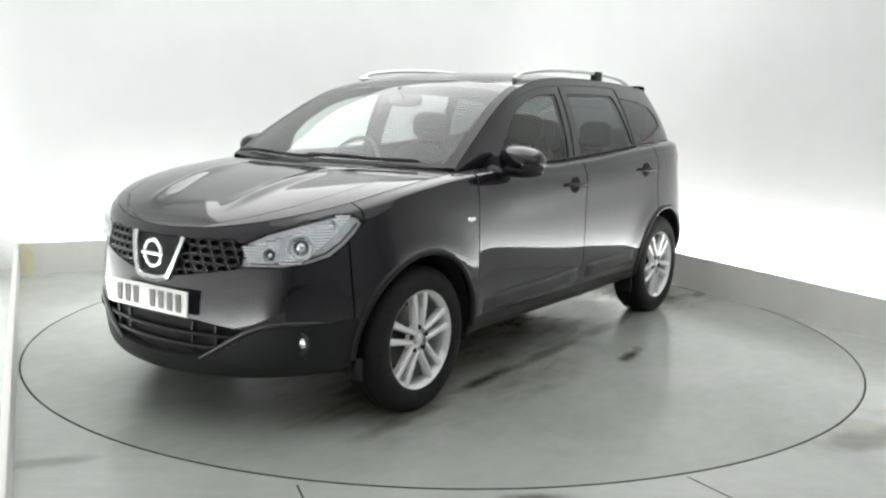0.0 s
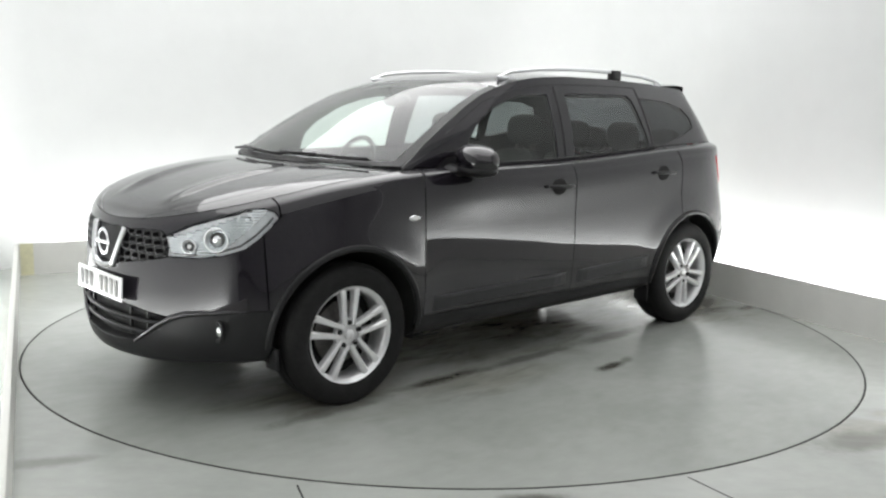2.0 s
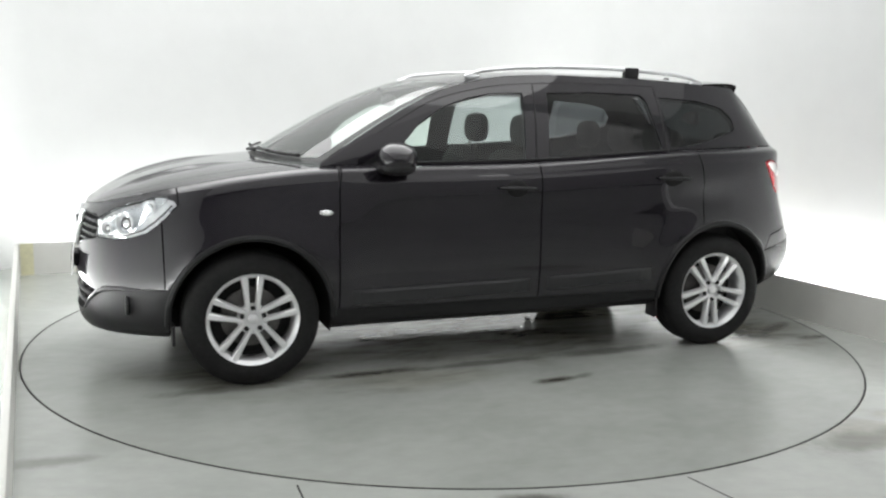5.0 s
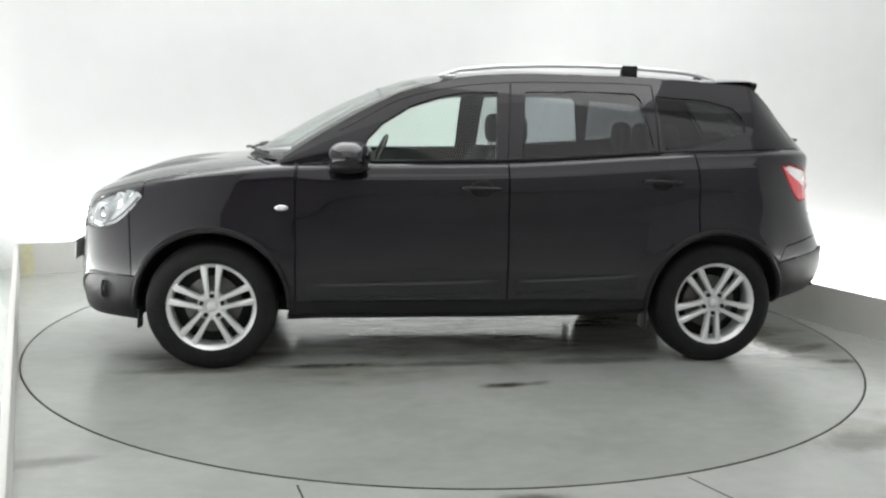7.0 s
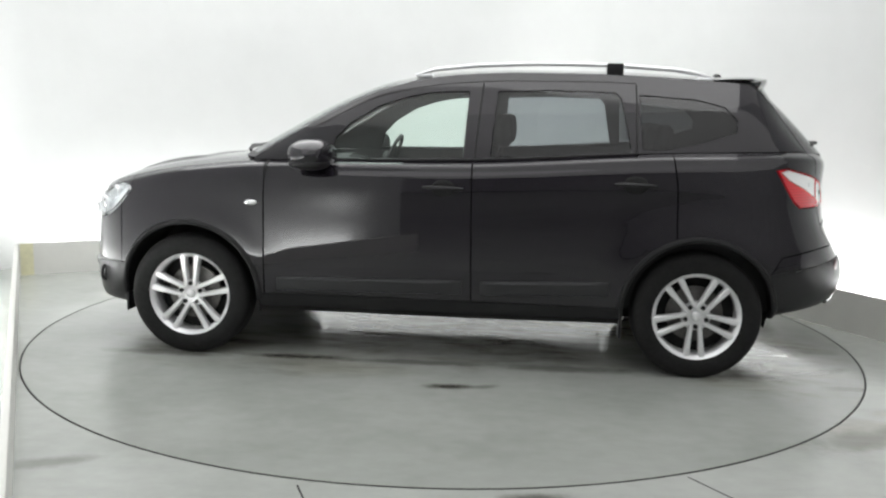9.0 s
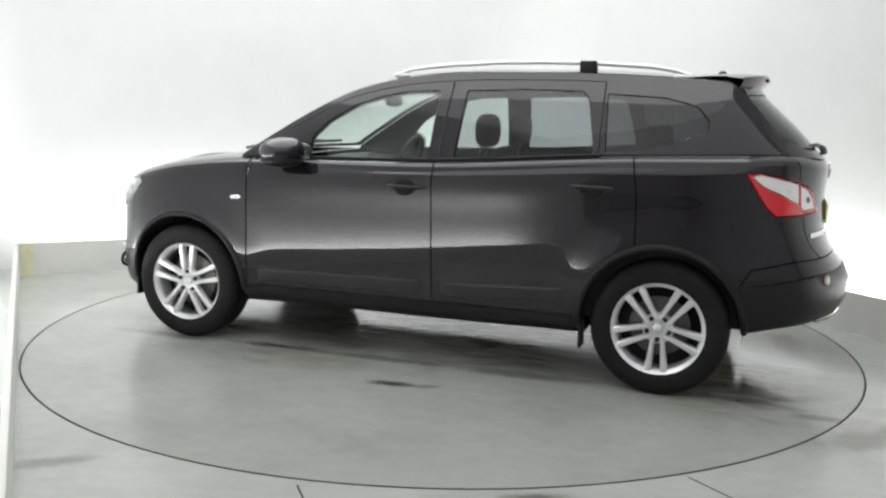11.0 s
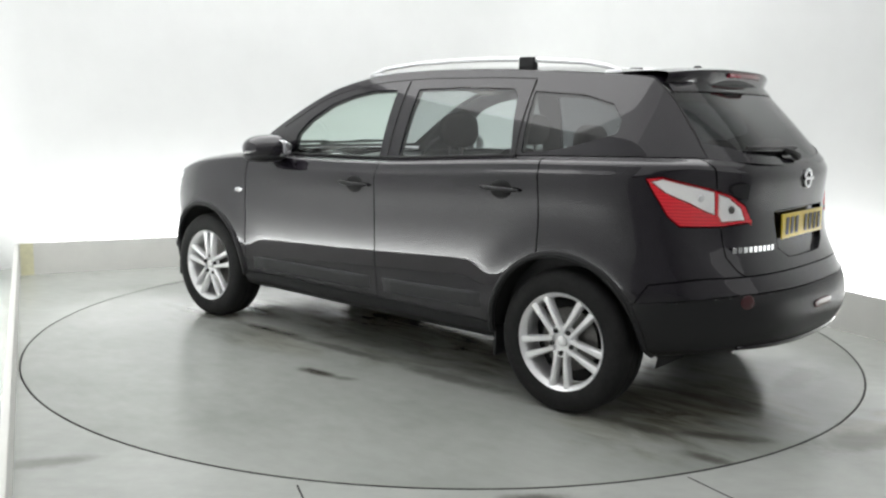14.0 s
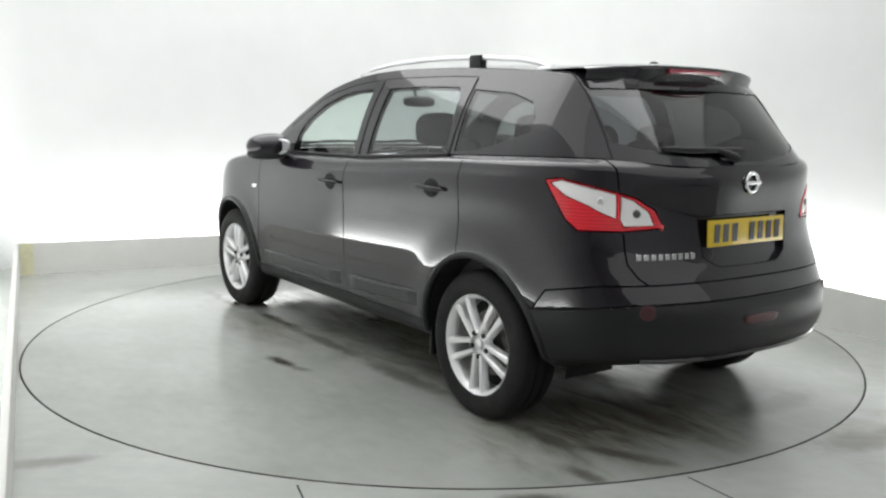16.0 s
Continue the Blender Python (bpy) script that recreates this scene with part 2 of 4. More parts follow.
def spline(xs, ys):
    """A smooth curve through the knots with no overshoot."""
    o = np.argsort(xs)
    x, y = np.array(xs, float)[o], np.array(ys, float)[o]
    h = np.diff(x)
    d = np.diff(y) / h
    m = np.zeros(len(x))
    m[0], m[-1] = d[0], d[-1]
    for i in range(1, len(x) - 1):
        if d[i - 1] * d[i] > 0:
            a, b = 2 * h[i] + h[i - 1], h[i] + 2 * h[i - 1]
            m[i] = (a + b) / (a / d[i - 1] + b / d[i])

    def f(q):
        q = min(max(q, x[0]), x[-1])
        i = min(int(np.searchsorted(x, q, side="right")) - 1, len(x) - 2)
        t = (q - x[i]) / h[i]
        return float((1 + 2 * t) * (1 - t) ** 2 * y[i] + t * (1 - t) ** 2 * h[i] * m[i] + t * t * (3 - 2 * t) * y[i + 1] + t * t * (t - 1) * h[i] * m[i + 1])
    return f


def grid_mesh(rows):
    bm = bmesh.new()
    vs = [[bm.verts.new(p) for p in r] for r in rows]
    for a, b in zip(vs, vs[1:]):
        for j in range(len(a) - 1):
            bm.faces.new((a[j], a[j + 1], b[j + 1], b[j]))
    return bm


def inside(poly, x, y):
    hit = False
    for (ax, ay), (bx, by) in zip(poly, poly[1:] + poly[:1]):
        if (ay > y) != (by > y) and x < (bx - ax) * (y - ay) / (by - ay) + ax:
            hit = not hit
    return hit


def cut(bm, poly, i=0, j=2, test=None):
    """Cut the mesh along the outline of poly, seen along the axis that is neither i nor j; returns the faces inside."""
    lo = [min(p[k] for p in poly) - 0.01 for k in (0, 1)]
    hi = [max(p[k] for p in poly) + 0.01 for k in (0, 1)]

    def near():
        out = []
        for f in bm.faces:
            a, b = [v.co[i] for v in f.verts], [v.co[j] for v in f.verts]
            if max(a) > lo[0] and min(a) < hi[0] and max(b) > lo[1] and min(b) < hi[1] and (test is None or test(f)):
                out.append(f)
        return out
    for p, q in zip(poly, poly[1:] + poly[:1]):
        co, no = Vector((0, 0, 0)), Vector((0, 0, 0))
        co[i], co[j] = p
        no[i], no[j] = q[1] - p[1], p[0] - q[0]
        if no.length < 1e-6:
            continue
        mx = [(min(p[k], q[k]) - 0.004, max(p[k], q[k]) + 0.004) for k in (0, 1)]
        fs = [f for f in near() if max(v.co[i] for v in f.verts) > mx[0][0] and min(v.co[i] for v in f.verts) < mx[0][1]
              and max(v.co[j] for v in f.verts) > mx[1][0] and min(v.co[j] for v in f.verts) < mx[1][1]]
        bmesh.ops.bisect_plane(bm, geom=list({g for f in fs for g in (f, *f.edges, *f.verts)}), dist=1e-5, plane_co=co, plane_no=no.normalized())
    return [f for f in near() if inside(poly, f.calc_center_median()[i], f.calc_center_median()[j])]


def take(bm, faces):
    """Lift faces out of bm into a mesh of their own."""
    out = bmesh.new()
    made = {}
    for f in faces:
        for v in f.verts:
            if v not in made:
                made[v] = out.verts.new(v.co)
        out.faces.new([made[v] for v in f.verts])
    bmesh.ops.delete(bm, geom=faces, context="FACES")
    return out


def mirrored(bm):
    out = bm.copy()
    for v in out.verts:
        v.co.y = -v.co.y
    bmesh.ops.reverse_faces(out, faces=out.faces)
    return out


def joined(a, b):
    me = bpy.data.meshes.new("joint")
    b.to_mesh(me)
    b.free()
    a.from_mesh(me)
    bpy.data.meshes.remove(me)
    bmesh.ops.remove_doubles(a, verts=a.verts, dist=1e-4)
    return a


def rolled(bm, width=0.004, depth=0.007):
    """Roll the open edges of a panel inwards, so that a shut line shows."""
    bm.normal_update()
    bmesh.ops.inset_region(bm, faces=bm.faces, thickness=width, depth=0, use_boundary=True, use_even_offset=False)
    bm.normal_update()
    edge = {v for e in bm.edges if e.is_boundary for v in e.verts}
    shift = {v: v.normal * depth for v in edge}
    for v in edge:
        v.co -= shift[v]
    return bm


# ---- the booth ----
def slab(name, a, b, z0, z1, thick, mat, label, category, parts=None):
    """An upright board or wall from a to b (booth plan); thickness to the outer side."""
    p, q = rm(*a), rm(*b)
    d = (q - p).normalized()
    n = Vector((d.y, -d.x, 0)) * thick
    bm = bmesh.new()
    vs = [bm.verts.new(w) for z in (z0, z1) for w in (p + Vector((0, 0, z)), q + Vector((0, 0, z)), q - n + Vector((0, 0, z)), p - n + Vector((0, 0, z)))]
    for f in ((3, 2, 1, 0), (4, 5, 6, 7), (0, 1, 5, 4), (1, 2, 6, 5), (2, 3, 7, 6), (3, 0, 4, 7)):
        bm.faces.new([vs[k] for k in f])
    bmesh.ops.recalc_face_normals(bm, faces=bm.faces)
    bmesh.ops.bevel(bm, geom=[e for e in bm.edges if abs(e.verts[0].co.z - z1) < 1e-6 and abs(e.verts[1].co.z - z1) < 1e-6], offset=0.004, segments=2, affect="EDGES")
    return tagged(part(name, bm, mat), label, category, kind="structure")


R_DISC = 2.452


def booth():
    # floor with a round opening for the turntable
    bm = bmesh.new()
    n = 128
    inner = [bm.verts.new(((R_DISC + 0.006) * math.cos(2 * math.pi * k / n), (R_DISC + 0.006) * math.sin(2 * math.pi * k / n), 0)) for k in range(n)]
    low = [bm.verts.new((v.co.x, v.co.y, -0.05)) for v in inner]
    outer = [bm.verts.new((9.5 * math.cos(2 * math.pi * k / n), 9.5 * math.sin(2 * math.pi * k / n), 0)) for k in range(n)]
    for k in range(n):
        m = (k + 1) % n
        bm.faces.new((inner[k], outer[k], outer[m], inner[m]))
        bm.faces.new((low[k], inner[k], inner[m], low[m]))
    bm.faces.new(low)
    tagged(part("floor", bm, M_FLOOR, smooth=False), "grey-green painted concrete floor with scuffs and damp stains", "floor", kind="structure")
    # expansion joints in the outer floor
    for a, b in (((-0.526, -2.45), (-0.42, -2.75)), ((0.96, -2.29), (1.16, -2.62))):
        bm = bar([(a[0], a[1], 0.0), (b[0], b[1], 0.0)], 0.004, 6, 0.4)
        tagged(part("floor_joint", bm, M_GAP), "thin dark joint in the painted floor", "floor joint", kind="structure")
    slab("fascia_back", (-2.40, 2.78), (2.43, 2.78), 0, 0.258, 0.03, M_FASCIA, "low off-white board along the foot of the wall", "baseboard")
    slab("fascia_right", (2.43, 2.75), (2.43, -4.0), 0, 0.266, 0.03, M_FASCIA, "low off-white board along the foot of the wall", "baseboard")
    slab("fascia_left", (-2.548, -3.1), (-2.395, 2.78), 0, 0.252, 0.03, M_FASCIA, "low off-white board along the foot of the wall", "baseboard")
    # white wall with rounded corners behind the boards
    def run(p, q):
        n = max(2, int(math.dist(p, q) / 0.3))
        return [(p[0] + (q[0] - p[0]) * k / n, p[1] + (q[1] - p[1]) * k / n) for k in range(1, n)]

    def outline(g):
        """The wall's plan, g metres outside its white face."""
        pl = [(-2.95 - g, -3.3)]
        for cx, cy, a0, a1 in ((-2.23, 2.58, 180, 90), (1.96, 2.28, 90, 0)):
            r = (0.62 if cx < 0 else 0.92) + g
            corner = [(cx + r * math.cos(radians(a0 + (a1 - a0) * k / 14)), cy + r * math.sin(radians(a0 + (a1 - a0) * k / 14))) for k in range(15)]
            pl += run(pl[-1], corner[0]) + corner
        end = (2.88 + g, -4.2)
        return pl + run(pl[-1], end) + [end]
    rows = [[rm(a, c, z) for a, c in outline(0.0)] for z in (0.0, 0.3, 0.6, 0.9, 1.4, 1.9, 2.4, 2.95, 3.49)]
    bm = grid_mesh(rows)
    back = [[rm(a, c, z) for a, c in outline(0.08)] for z in (0.0, 3.49)]
    bm2 = grid_mesh(back)
    bm = joined(bm, bm2)
    tagged(part("wall_white", bm, M_WALL), "smooth white curved studio backdrop wall", "wall", kind="structure")
    # the dim end of the building behind the camera
    slab("wall_south", (6.0, -9.0), (-6.0, -9.0), 0, 3.5, 0.1, M_DARK, "plain dim wall behind the booth", "wall")
    slab("wall_west", (-6.0, -9.0), (-6.0, -2.6), 0, 3.5, 0.1, M_DARK, "plain dim wall beside the booth", "wall")
    slab("wall_west_return", (-6.0, -2.6), (-2.95, -2.6), 0, 3.5, 0.08, M_DARK, "plain dim return wall beside the booth", "wall")
    slab("wall_east_return", (2.86, -4.2), (6.0, -4.2), 0, 3.5, 0.08, M_DARK, "plain dim return wall beside the booth", "wall")
    slab("wall_east", (6.0, -4.2), (6.0, -9.0), 0, 3.5, 0.1, M_DARK, "plain dim wall beside the booth", "wall")
    for name, lo, hi, mat, label in (("ceiling", -2.6, 3.7, M_CEIL, "plain white booth ceiling"), ("ceiling_lobby", -9.2, -2.6, M_CEIL2, "plain grey ceiling outside the booth")):
        bm = bmesh.new()
        vs = [bm.verts.new(rm(a, b, z)) for z in (3.5, 3.6) for a, b in ((-6.2, lo), (6.2, lo), (6.2, hi), (-6.2, hi))]
        for f in ((0, 1, 2, 3), (7, 6, 5, 4), (0, 4, 5, 1), (1, 5, 6, 2), (2, 6, 7, 3), (3, 7, 4, 0)):
            bm.faces.new([vs[k] for k in f])
        bmesh.ops.recalc_face_normals(bm, faces=bm.faces)
        tagged(part(name, bm, mat, smooth=False), label, "ceiling", kind="structure")


booth()
bm = bmesh.new()
vs = [bm.verts.new(rm(a, c, z)) for z in (0.0, 0.254) for a, c in ((-2.385, 2.7765), (-2.29, 2.7765), (-2.29, 2.7795), (-2.385, 2.7795))]
for f in ((3, 2, 1, 0), (4, 5, 6, 7), (0, 1, 5, 4), (1, 2, 6, 5), (2, 3, 7, 6), (3, 0, 4, 7)):
    bm.faces.new([vs[k] for k in f])
bmesh.ops.recalc_face_normals(bm, faces=bm.faces)
tagged(part("adhesive_tape", bm, M_TAPE), "faded yellowish tape on the board's corner", "tape")
# lamp troughs behind the boards and the large soft panel overhead
area("trough_back", rm(0, 3.05, 0.10), rm(0, 3.20, 0.45), 4.2, 0.08, 76)
area("trough_right", rm(2.73, -0.7, 0.10), rm(2.88, -0.7, 0.45), 5.8, 0.08, 94)
area("trough_left", rm(-2.78, -0.15, 0.10), rm(-2.94, -0.15, 0.45), 5.0, 0.08, 95)
area("softbox", rm(-0.1, 0.75, 3.44), rm(-0.1, 0.75, 0), 5.2, 5.2, 184)
# added fill lamp out of view behind the camera, lifts what faces it
area("lobby_fill", rm(0.6, -5.9, 3.44), rm(0.6, -5.9, 0), 11.0, 6.2, 140)


def turntable():
    bm = bmesh.new()
    n = 128
    ring = [bm.verts.new((R_DISC * math.cos(2 * math.pi * k / n), R_DISC * math.sin(2 * math.pi * k / n), 0)) for k in range(n)]
    low = [bm.verts.new((v.co.x, v.co.y, -0.045)) for v in ring]
    bm.faces.new(ring)
    for k in range(n):
        bm.faces.new((ring[k], low[k], low[(k + 1) % n], ring[(k + 1) % n]))
    bmesh.ops.recalc_face_normals(bm, faces=bm.faces)
    ob = thing("turntable", "round grey painted turntable with damp dirty patches and painted-in car shade", "turntable")
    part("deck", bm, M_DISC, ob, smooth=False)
    bm = bmesh.new()
    rows = []
    for k in range(n + 1):
        c, s = math.cos(2 * math.pi * k / n), math.sin(2 * math.pi * k / n)
        rows.append([((R_DISC + d) * c, (R_DISC + d) * s, z) for d, z in ((-0.004, 0.0005), (-0.0035, 0.002), (0.002, 0.002), (0.003, -0.02))])
    bm = grid_mesh(rows)
    bmesh.ops.remove_doubles(bm, verts=bm.verts, dist=1e-5)
    bmesh.ops.recalc_face_normals(bm, faces=bm.faces)
    part("edge_trim", bm, M_GAP, ob, "thin dark edge strip")
    return ob


TABLE = turntable()

# ---- the car: x forwards from midway between the axles, y to its left, z up ----
CAR = thing("car", "black five-door crossover car with roof rails and silver alloy wheels", "car")
AXLE, HUB_Z, WHEEL_R = 1.3825, 0.335, 0.34


def cp(name, bm, mat, parent=None, label="", smooth=True):
    """A part of the car; its own mesh, on the car or on one of its parts."""
    ob = part(name, bm, mat, parent or CAR, label, smooth)
    if parent is None:
        ob.location = (-0.0434, -0.0356, 0)
    return ob


# levels from the sill to the waistline: heights along the car, half width, nose and tail
ZX = (2.2, 1.9, 1.4, 0.9, -0.1, -1.3, -1.9, -2.2)
LEVELS = [
    ((0.20, 0.22, 0.24, 0.24, 0.24, 0.26, 0.33, 0.37), 0.740, 2.09, -2.12),
    ((0.22, 0.26, 0.29, 0.29, 0.29, 0.32, 0.365, 0.39), 0.840, 2.175, -2.22),
    ((0.31, 0.33, 0.37, 0.37, 0.37, 0.40, 0.43, 0.44), 0.866, 2.20, -2.265),
    ((0.41, 0.43, 0.46, 0.46, 0.46, 0.49, 0.51, 0.51), 0.880, 2.205, -2.28),
    ((0.51, 0.54, 0.58, 0.60, 0.61, 0.63, 0.62, 0.585), 0.890, 2.20, -2.27),
    ((0.60, 0.65, 0.71, 0.74, 0.76, 0.78, 0.75, 0.67), 0.8915, 2.19, -2.22),
    ((0.69, 0.76, 0.84, 0.89, 0.93, 0.97, 0.92, 0.76), 0.889, 2.18, -2.15),
    ((0.765, 0.845, 0.955, 1.005, 1.038, 1.085, 1.06, 0.92), 0.879, 2.165, -2.13),
    ((0.805, 0.905, 1.022, 1.068, 1.090, 1.156, 1.165, 1.09), 0.860, 2.152, -2.14),
    ((0.832, 0.94, 1.045, 1.092, 1.114, 1.184, 1.20, 1.17), 0.800, 2.135, -2.115),
]
ZS = [spline(ZX, l[0]) for l in LEVELS]
VK = list(range(len(LEVELS)))
WS, FS, RS = (spline(VK, [l[k] for l in LEVELS]) for k in (1, 2, 3))


@functools.lru_cache(maxsize=None)
def column(x):
    return spline(VK, [z(x) for z in ZS])


def zlev(x, v):
    return column(round(x, 5))(v)


def plan_y(x, v):
    """Half width of the body at x on level v."""
    w, f, r = WS(v), FS(v), RS(v)
    if x > 0.9:
        return w * max(0.0, 1 - min(1, (x - 0.9) / (f - 0.9)) ** 5) ** (1 / 1.85)
    if x < -0.9:
        return w * max(0.0, 1 - min(1, (-0.9 - x) / (-0.9 - r)) ** 5) ** (1 / 2.5)
    return w


def flare(x, z):
    """The swelling of the flank round the wheel arches."""
    r = min(math.hypot(x - AXLE, z - HUB_Z), math.hypot(x + AXLE, z - HUB_Z))
    return 0.016 * math.exp(-((r - 0.42) / 0.085) ** 2) if z < 0.95 else 0.0


def step(a, b, x):
    q = min(1.0, max(0.0, (x - a) / (b - a)))
    return q * q * (3 - 2 * q)


def shoulder(x, z):
    """The crease that runs under the side windows."""
    d = zlev(x, BELT) - z
    along = step(0.95, 0.55, x) * step(-1.85, -1.50, x)
    return 0.010 * along * step(0.050, 0.088, d) * step(0.30, 0.09, d)


def lower_shell():
    """The left half of the body below the waistline, from the middle of the nose to the middle of the tail."""
    nf, na, nm = 16, 20, 28
    cols = [("f", k / nf) for k in range(nf)] + [("a", k / na) for k in range(na)] + [("m", k / nm) for k in range(nm)] + [("b", k / na) for k in range(na)] + [("r", k / nf) for k in range(nf + 1)]
    vs = [k * 0.25 for k in range(4 * 6)] + [6 + k * 0.1 for k in range(10 * (len(LEVELS) - 7) + 1)]
    rows = []
    for kind, q in cols:
        row = []
        for v in vs:
            w, f, r = WS(v), FS(v), RS(v)
            yf, yr = (1 - 0.84 ** 5) ** (1 / 1.85), (1 - 0.84 ** 5) ** (1 / 2.5)
            if kind == "f":
                y = yf * q
                x = 0.9 + (f - 0.9) * (1 - y ** 1.85) ** 0.2
                y *= w
            elif kind == "r":
                y = yr * (1 - q)
                x = -0.9 - (-0.9 - r) * (1 - y ** 2.5) ** 0.2
                y *= w
            else:
                xa, xb = 0.9 + (f - 0.9) * 0.84, -0.9 - (-0.9 - r) * 0.84
                x = {"a": xa + (0.9 - xa) * q, "m": 0.9 - 1.8 * q, "b": -0.9 + (xb + 0.9) * q}[kind]
                y = plan_y(x, v)
            z = zlev(x, v)
            if kind in "amb":
                y += flare(x, z) + shoulder(x, z)
            row.append((x, y, z))
        rows.append(row)
    bm = grid_mesh(rows)
    bmesh.ops.recalc_face_normals(bm, faces=bm.faces)
    f = max(bm.faces, key=lambda g: g.calc_center_median().y)
    if f.normal.y < 0:
        bmesh.ops.reverse_faces(bm, faces=bm.faces)
    return bm


# roof edge from the foot of the windscreen pillar to the foot of the rear window
CANT_X = (1.03, 0.81, 0.65, 0.5, 0.34, 0.19, 0.04, -0.12, -0.43, -0.74, -1.05, -1.36, -1.62, -1.70, -1.85, -1.93)
CANT_Z = spline(CANT_X, (1.105, 1.245, 1.34, 1.42, 1.488, 1.53, 1.56, 1.578, 1.592, 1.592, 1.584, 1.57, 1.55, 1.492, 1.31, 1.20))
CANT_Y = spline((1.03, 0.81, 0.5, 0.0, -0.7, -1.4, -1.65, -1.85, -1.93), (0.79, 0.755, 0.70, 0.635, 0.605, 0.59, 0.586, 0.606, 0.630))
BELT = len(LEVELS) - 1


def side_point(x, h, out=0.0):
    """A point of the left flank between waistline (h 0) and roof edge (h 1)."""
    lo, hi = Vector((x, plan_y(x, BELT), zlev(x, BELT))), Vector((x, CANT_Y(x), CANT_Z(x)))
    if hi.z < lo.z + 0.004:
        hi.z = lo.z + 0.004
    return lo.lerp(hi, h) + Vector((0, 0.022 * math.sin(math.pi * h) * min(1, (hi.z - lo.z) / 0.3) + out, 0))


def side_glass_shell():
    """The left flank between waistline and roof edge."""
    n, k = 90, 14
    bm = grid_mesh([[side_point(1.03 - 2.96 * a / n, b / k) for b in range(k + 1)] for a in range(n + 1)])
    bmesh.ops.recalc_face_normals(bm, faces=bm.faces)
    if sum(f.normal.y for f in bm.faces) < 0:
        bmesh.ops.reverse_faces(bm, faces=bm.faces)
    return bm


# top surface: x at the edge, then x and z on the middle line
TOP_E = (1.03, 0.81, 0.50, 0.24, 0.0, -0.43, -0.90, -1.36, -1.62, -1.70, -1.85, -1.93)
TOP_CX = spline(range(12), (1.24, 0.99, 0.64, 0.30, 0.02, -0.43, -0.90, -1.40, -1.72, -1.79, -1.99, -2.115))
TOP_CZ = spline(range(12), (1.10, 1.245, 1.43, 1.555, 1.600, 1.625, 1.625, 1.603, 1.578, 1.50, 1.31, 1.17))
TOP_EX = spline(range(12), TOP_E)


def top_point(s, q):
    """A point on windscreen, roof or rear window: s along, q across from the middle (0) to the edge (1)."""
    ex = TOP_EX(s)
    e = Vector((ex, CANT_Y(ex), CANT_Z(ex)))
    c = Vector((TOP_CX(s), 0, TOP_CZ(s)))
    a = abs(q)
    wrap = 2.2 + 1.6 * min(1, max(0, s - 8))
    return Vector((c.x + (e.x - c.x) * a ** wrap, e.y * q, c.z + (e.z - c.z) * a ** 2.6))


def top_patch(s0, s1, q0, q1, ns, nq):
    bm = grid_mesh([[top_point(s0 + (s1 - s0) * a / ns, q0 + (q1 - q0) * b / nq) for b in range(nq + 1)] for a in range(ns + 1)])
    bmesh.ops.recalc_face_normals(bm, faces=bm.faces)
    if sum(f.normal.z for f in bm.faces) < 0:
        bmesh.ops.reverse_faces(bm, faces=bm.faces)
    return bm


HOOD_X = (2.19, 2.14, 2.06, 1.88, 1.72, 1.54, 1.38, 1.20, 1.05)
HOOD_Z = spline(HOOD_X, (0.785, 0.838, 0.903, 0.982, 1.03, 1.065, 1.085, 1.10, 1.105))


def hood_point(x, q):
    """The bonnet: x at the side edge, q across from -1 to 1."""
    ye, ze = plan_y(x, BELT), zlev(x, BELT)
    a = abs(q)
    xm = x + (0.075 * min(1, (2.135 - x) / 0.48) + 0.12 * max(0, (1.5 - x) / 0.5)) * (1 - a ** 2.2)
    front = min(1, max(0, (2.135 - x) / 0.08))
    zc = ze + (HOOD_Z(xm) - ze) * front
    z = zc + (ze - zc) * a ** 3
    y = ye * q
    # a ridge on each side of the middle that fades towards the nose
    edge = 0.26 + 0.10 * (2.0 - x) / 0.8
    fade = step(2.02, 1.80, x) * step(1.15, 1.60, x)
    d = abs(y) - edge
    z += 0.016 * fade * math.exp(-(d / (0.060 if d < 0 else 0.026)) ** 2)
    return Vector((xm, y, z))


def arc(cx, cz, r, a0, a1, n):
    return [(cx + r * math.cos(radians(a0 + (a1 - a0) * k / n)), cz + r * math.sin(radians(a0 + (a1 - a0) * k / n))) for k in range(n + 1)]


def add_pair(name, bm, mat, label="", roll=True, parent=None):
    """A panel and its mirror image on the other flank."""
    other = mirrored(bm)
    out = []
    for b in (bm, other):
        out.append(cp(name, rolled(b) if roll else b, mat, parent, label))
    return out


def level_at(x, z):
    lo, hi = 0.0, float(BELT)
    for _ in range(24):
        mid = (lo + hi) / 2
        lo, hi = (mid, hi) if zlev(x, mid) < z else (lo, mid)
    return (lo + hi) / 2


def flank(x, z):
    """y of the left flank."""
    return plan_y(x, level_at(x, z)) + (flare(x, z) + shoulder(x, z) if abs(x) < 2.0 else 0)


def nose(y, z):
    """x of the front end."""
    x = 2.1
    for _ in range(6):
        v = level_at(x, z)
        x = 0.9 + (FS(v) - 0.9) * max(0, 1 - min(1, abs(y) / WS(v)) ** 1.85) ** 0.2
    return x


def tail(y, z):
    """x of the rear end."""
    x = -2.1
    for _ in range(6):
        v = level_at(x, z)
        x = -0.9 - (-0.9 - RS(v)) * max(0, 1 - min(1, abs(y) / WS(v)) ** 2.5) ** 0.2
    return x


def pushed(bm, depth):
    """A copy of a panel, moved inwards along its normals."""
    out = bm.copy()
    out.normal_update()
    mv = {v: v.normal.copy() for v in out.verts}
    for v in out.verts:
        v.co -= mv[v] * depth
    return out


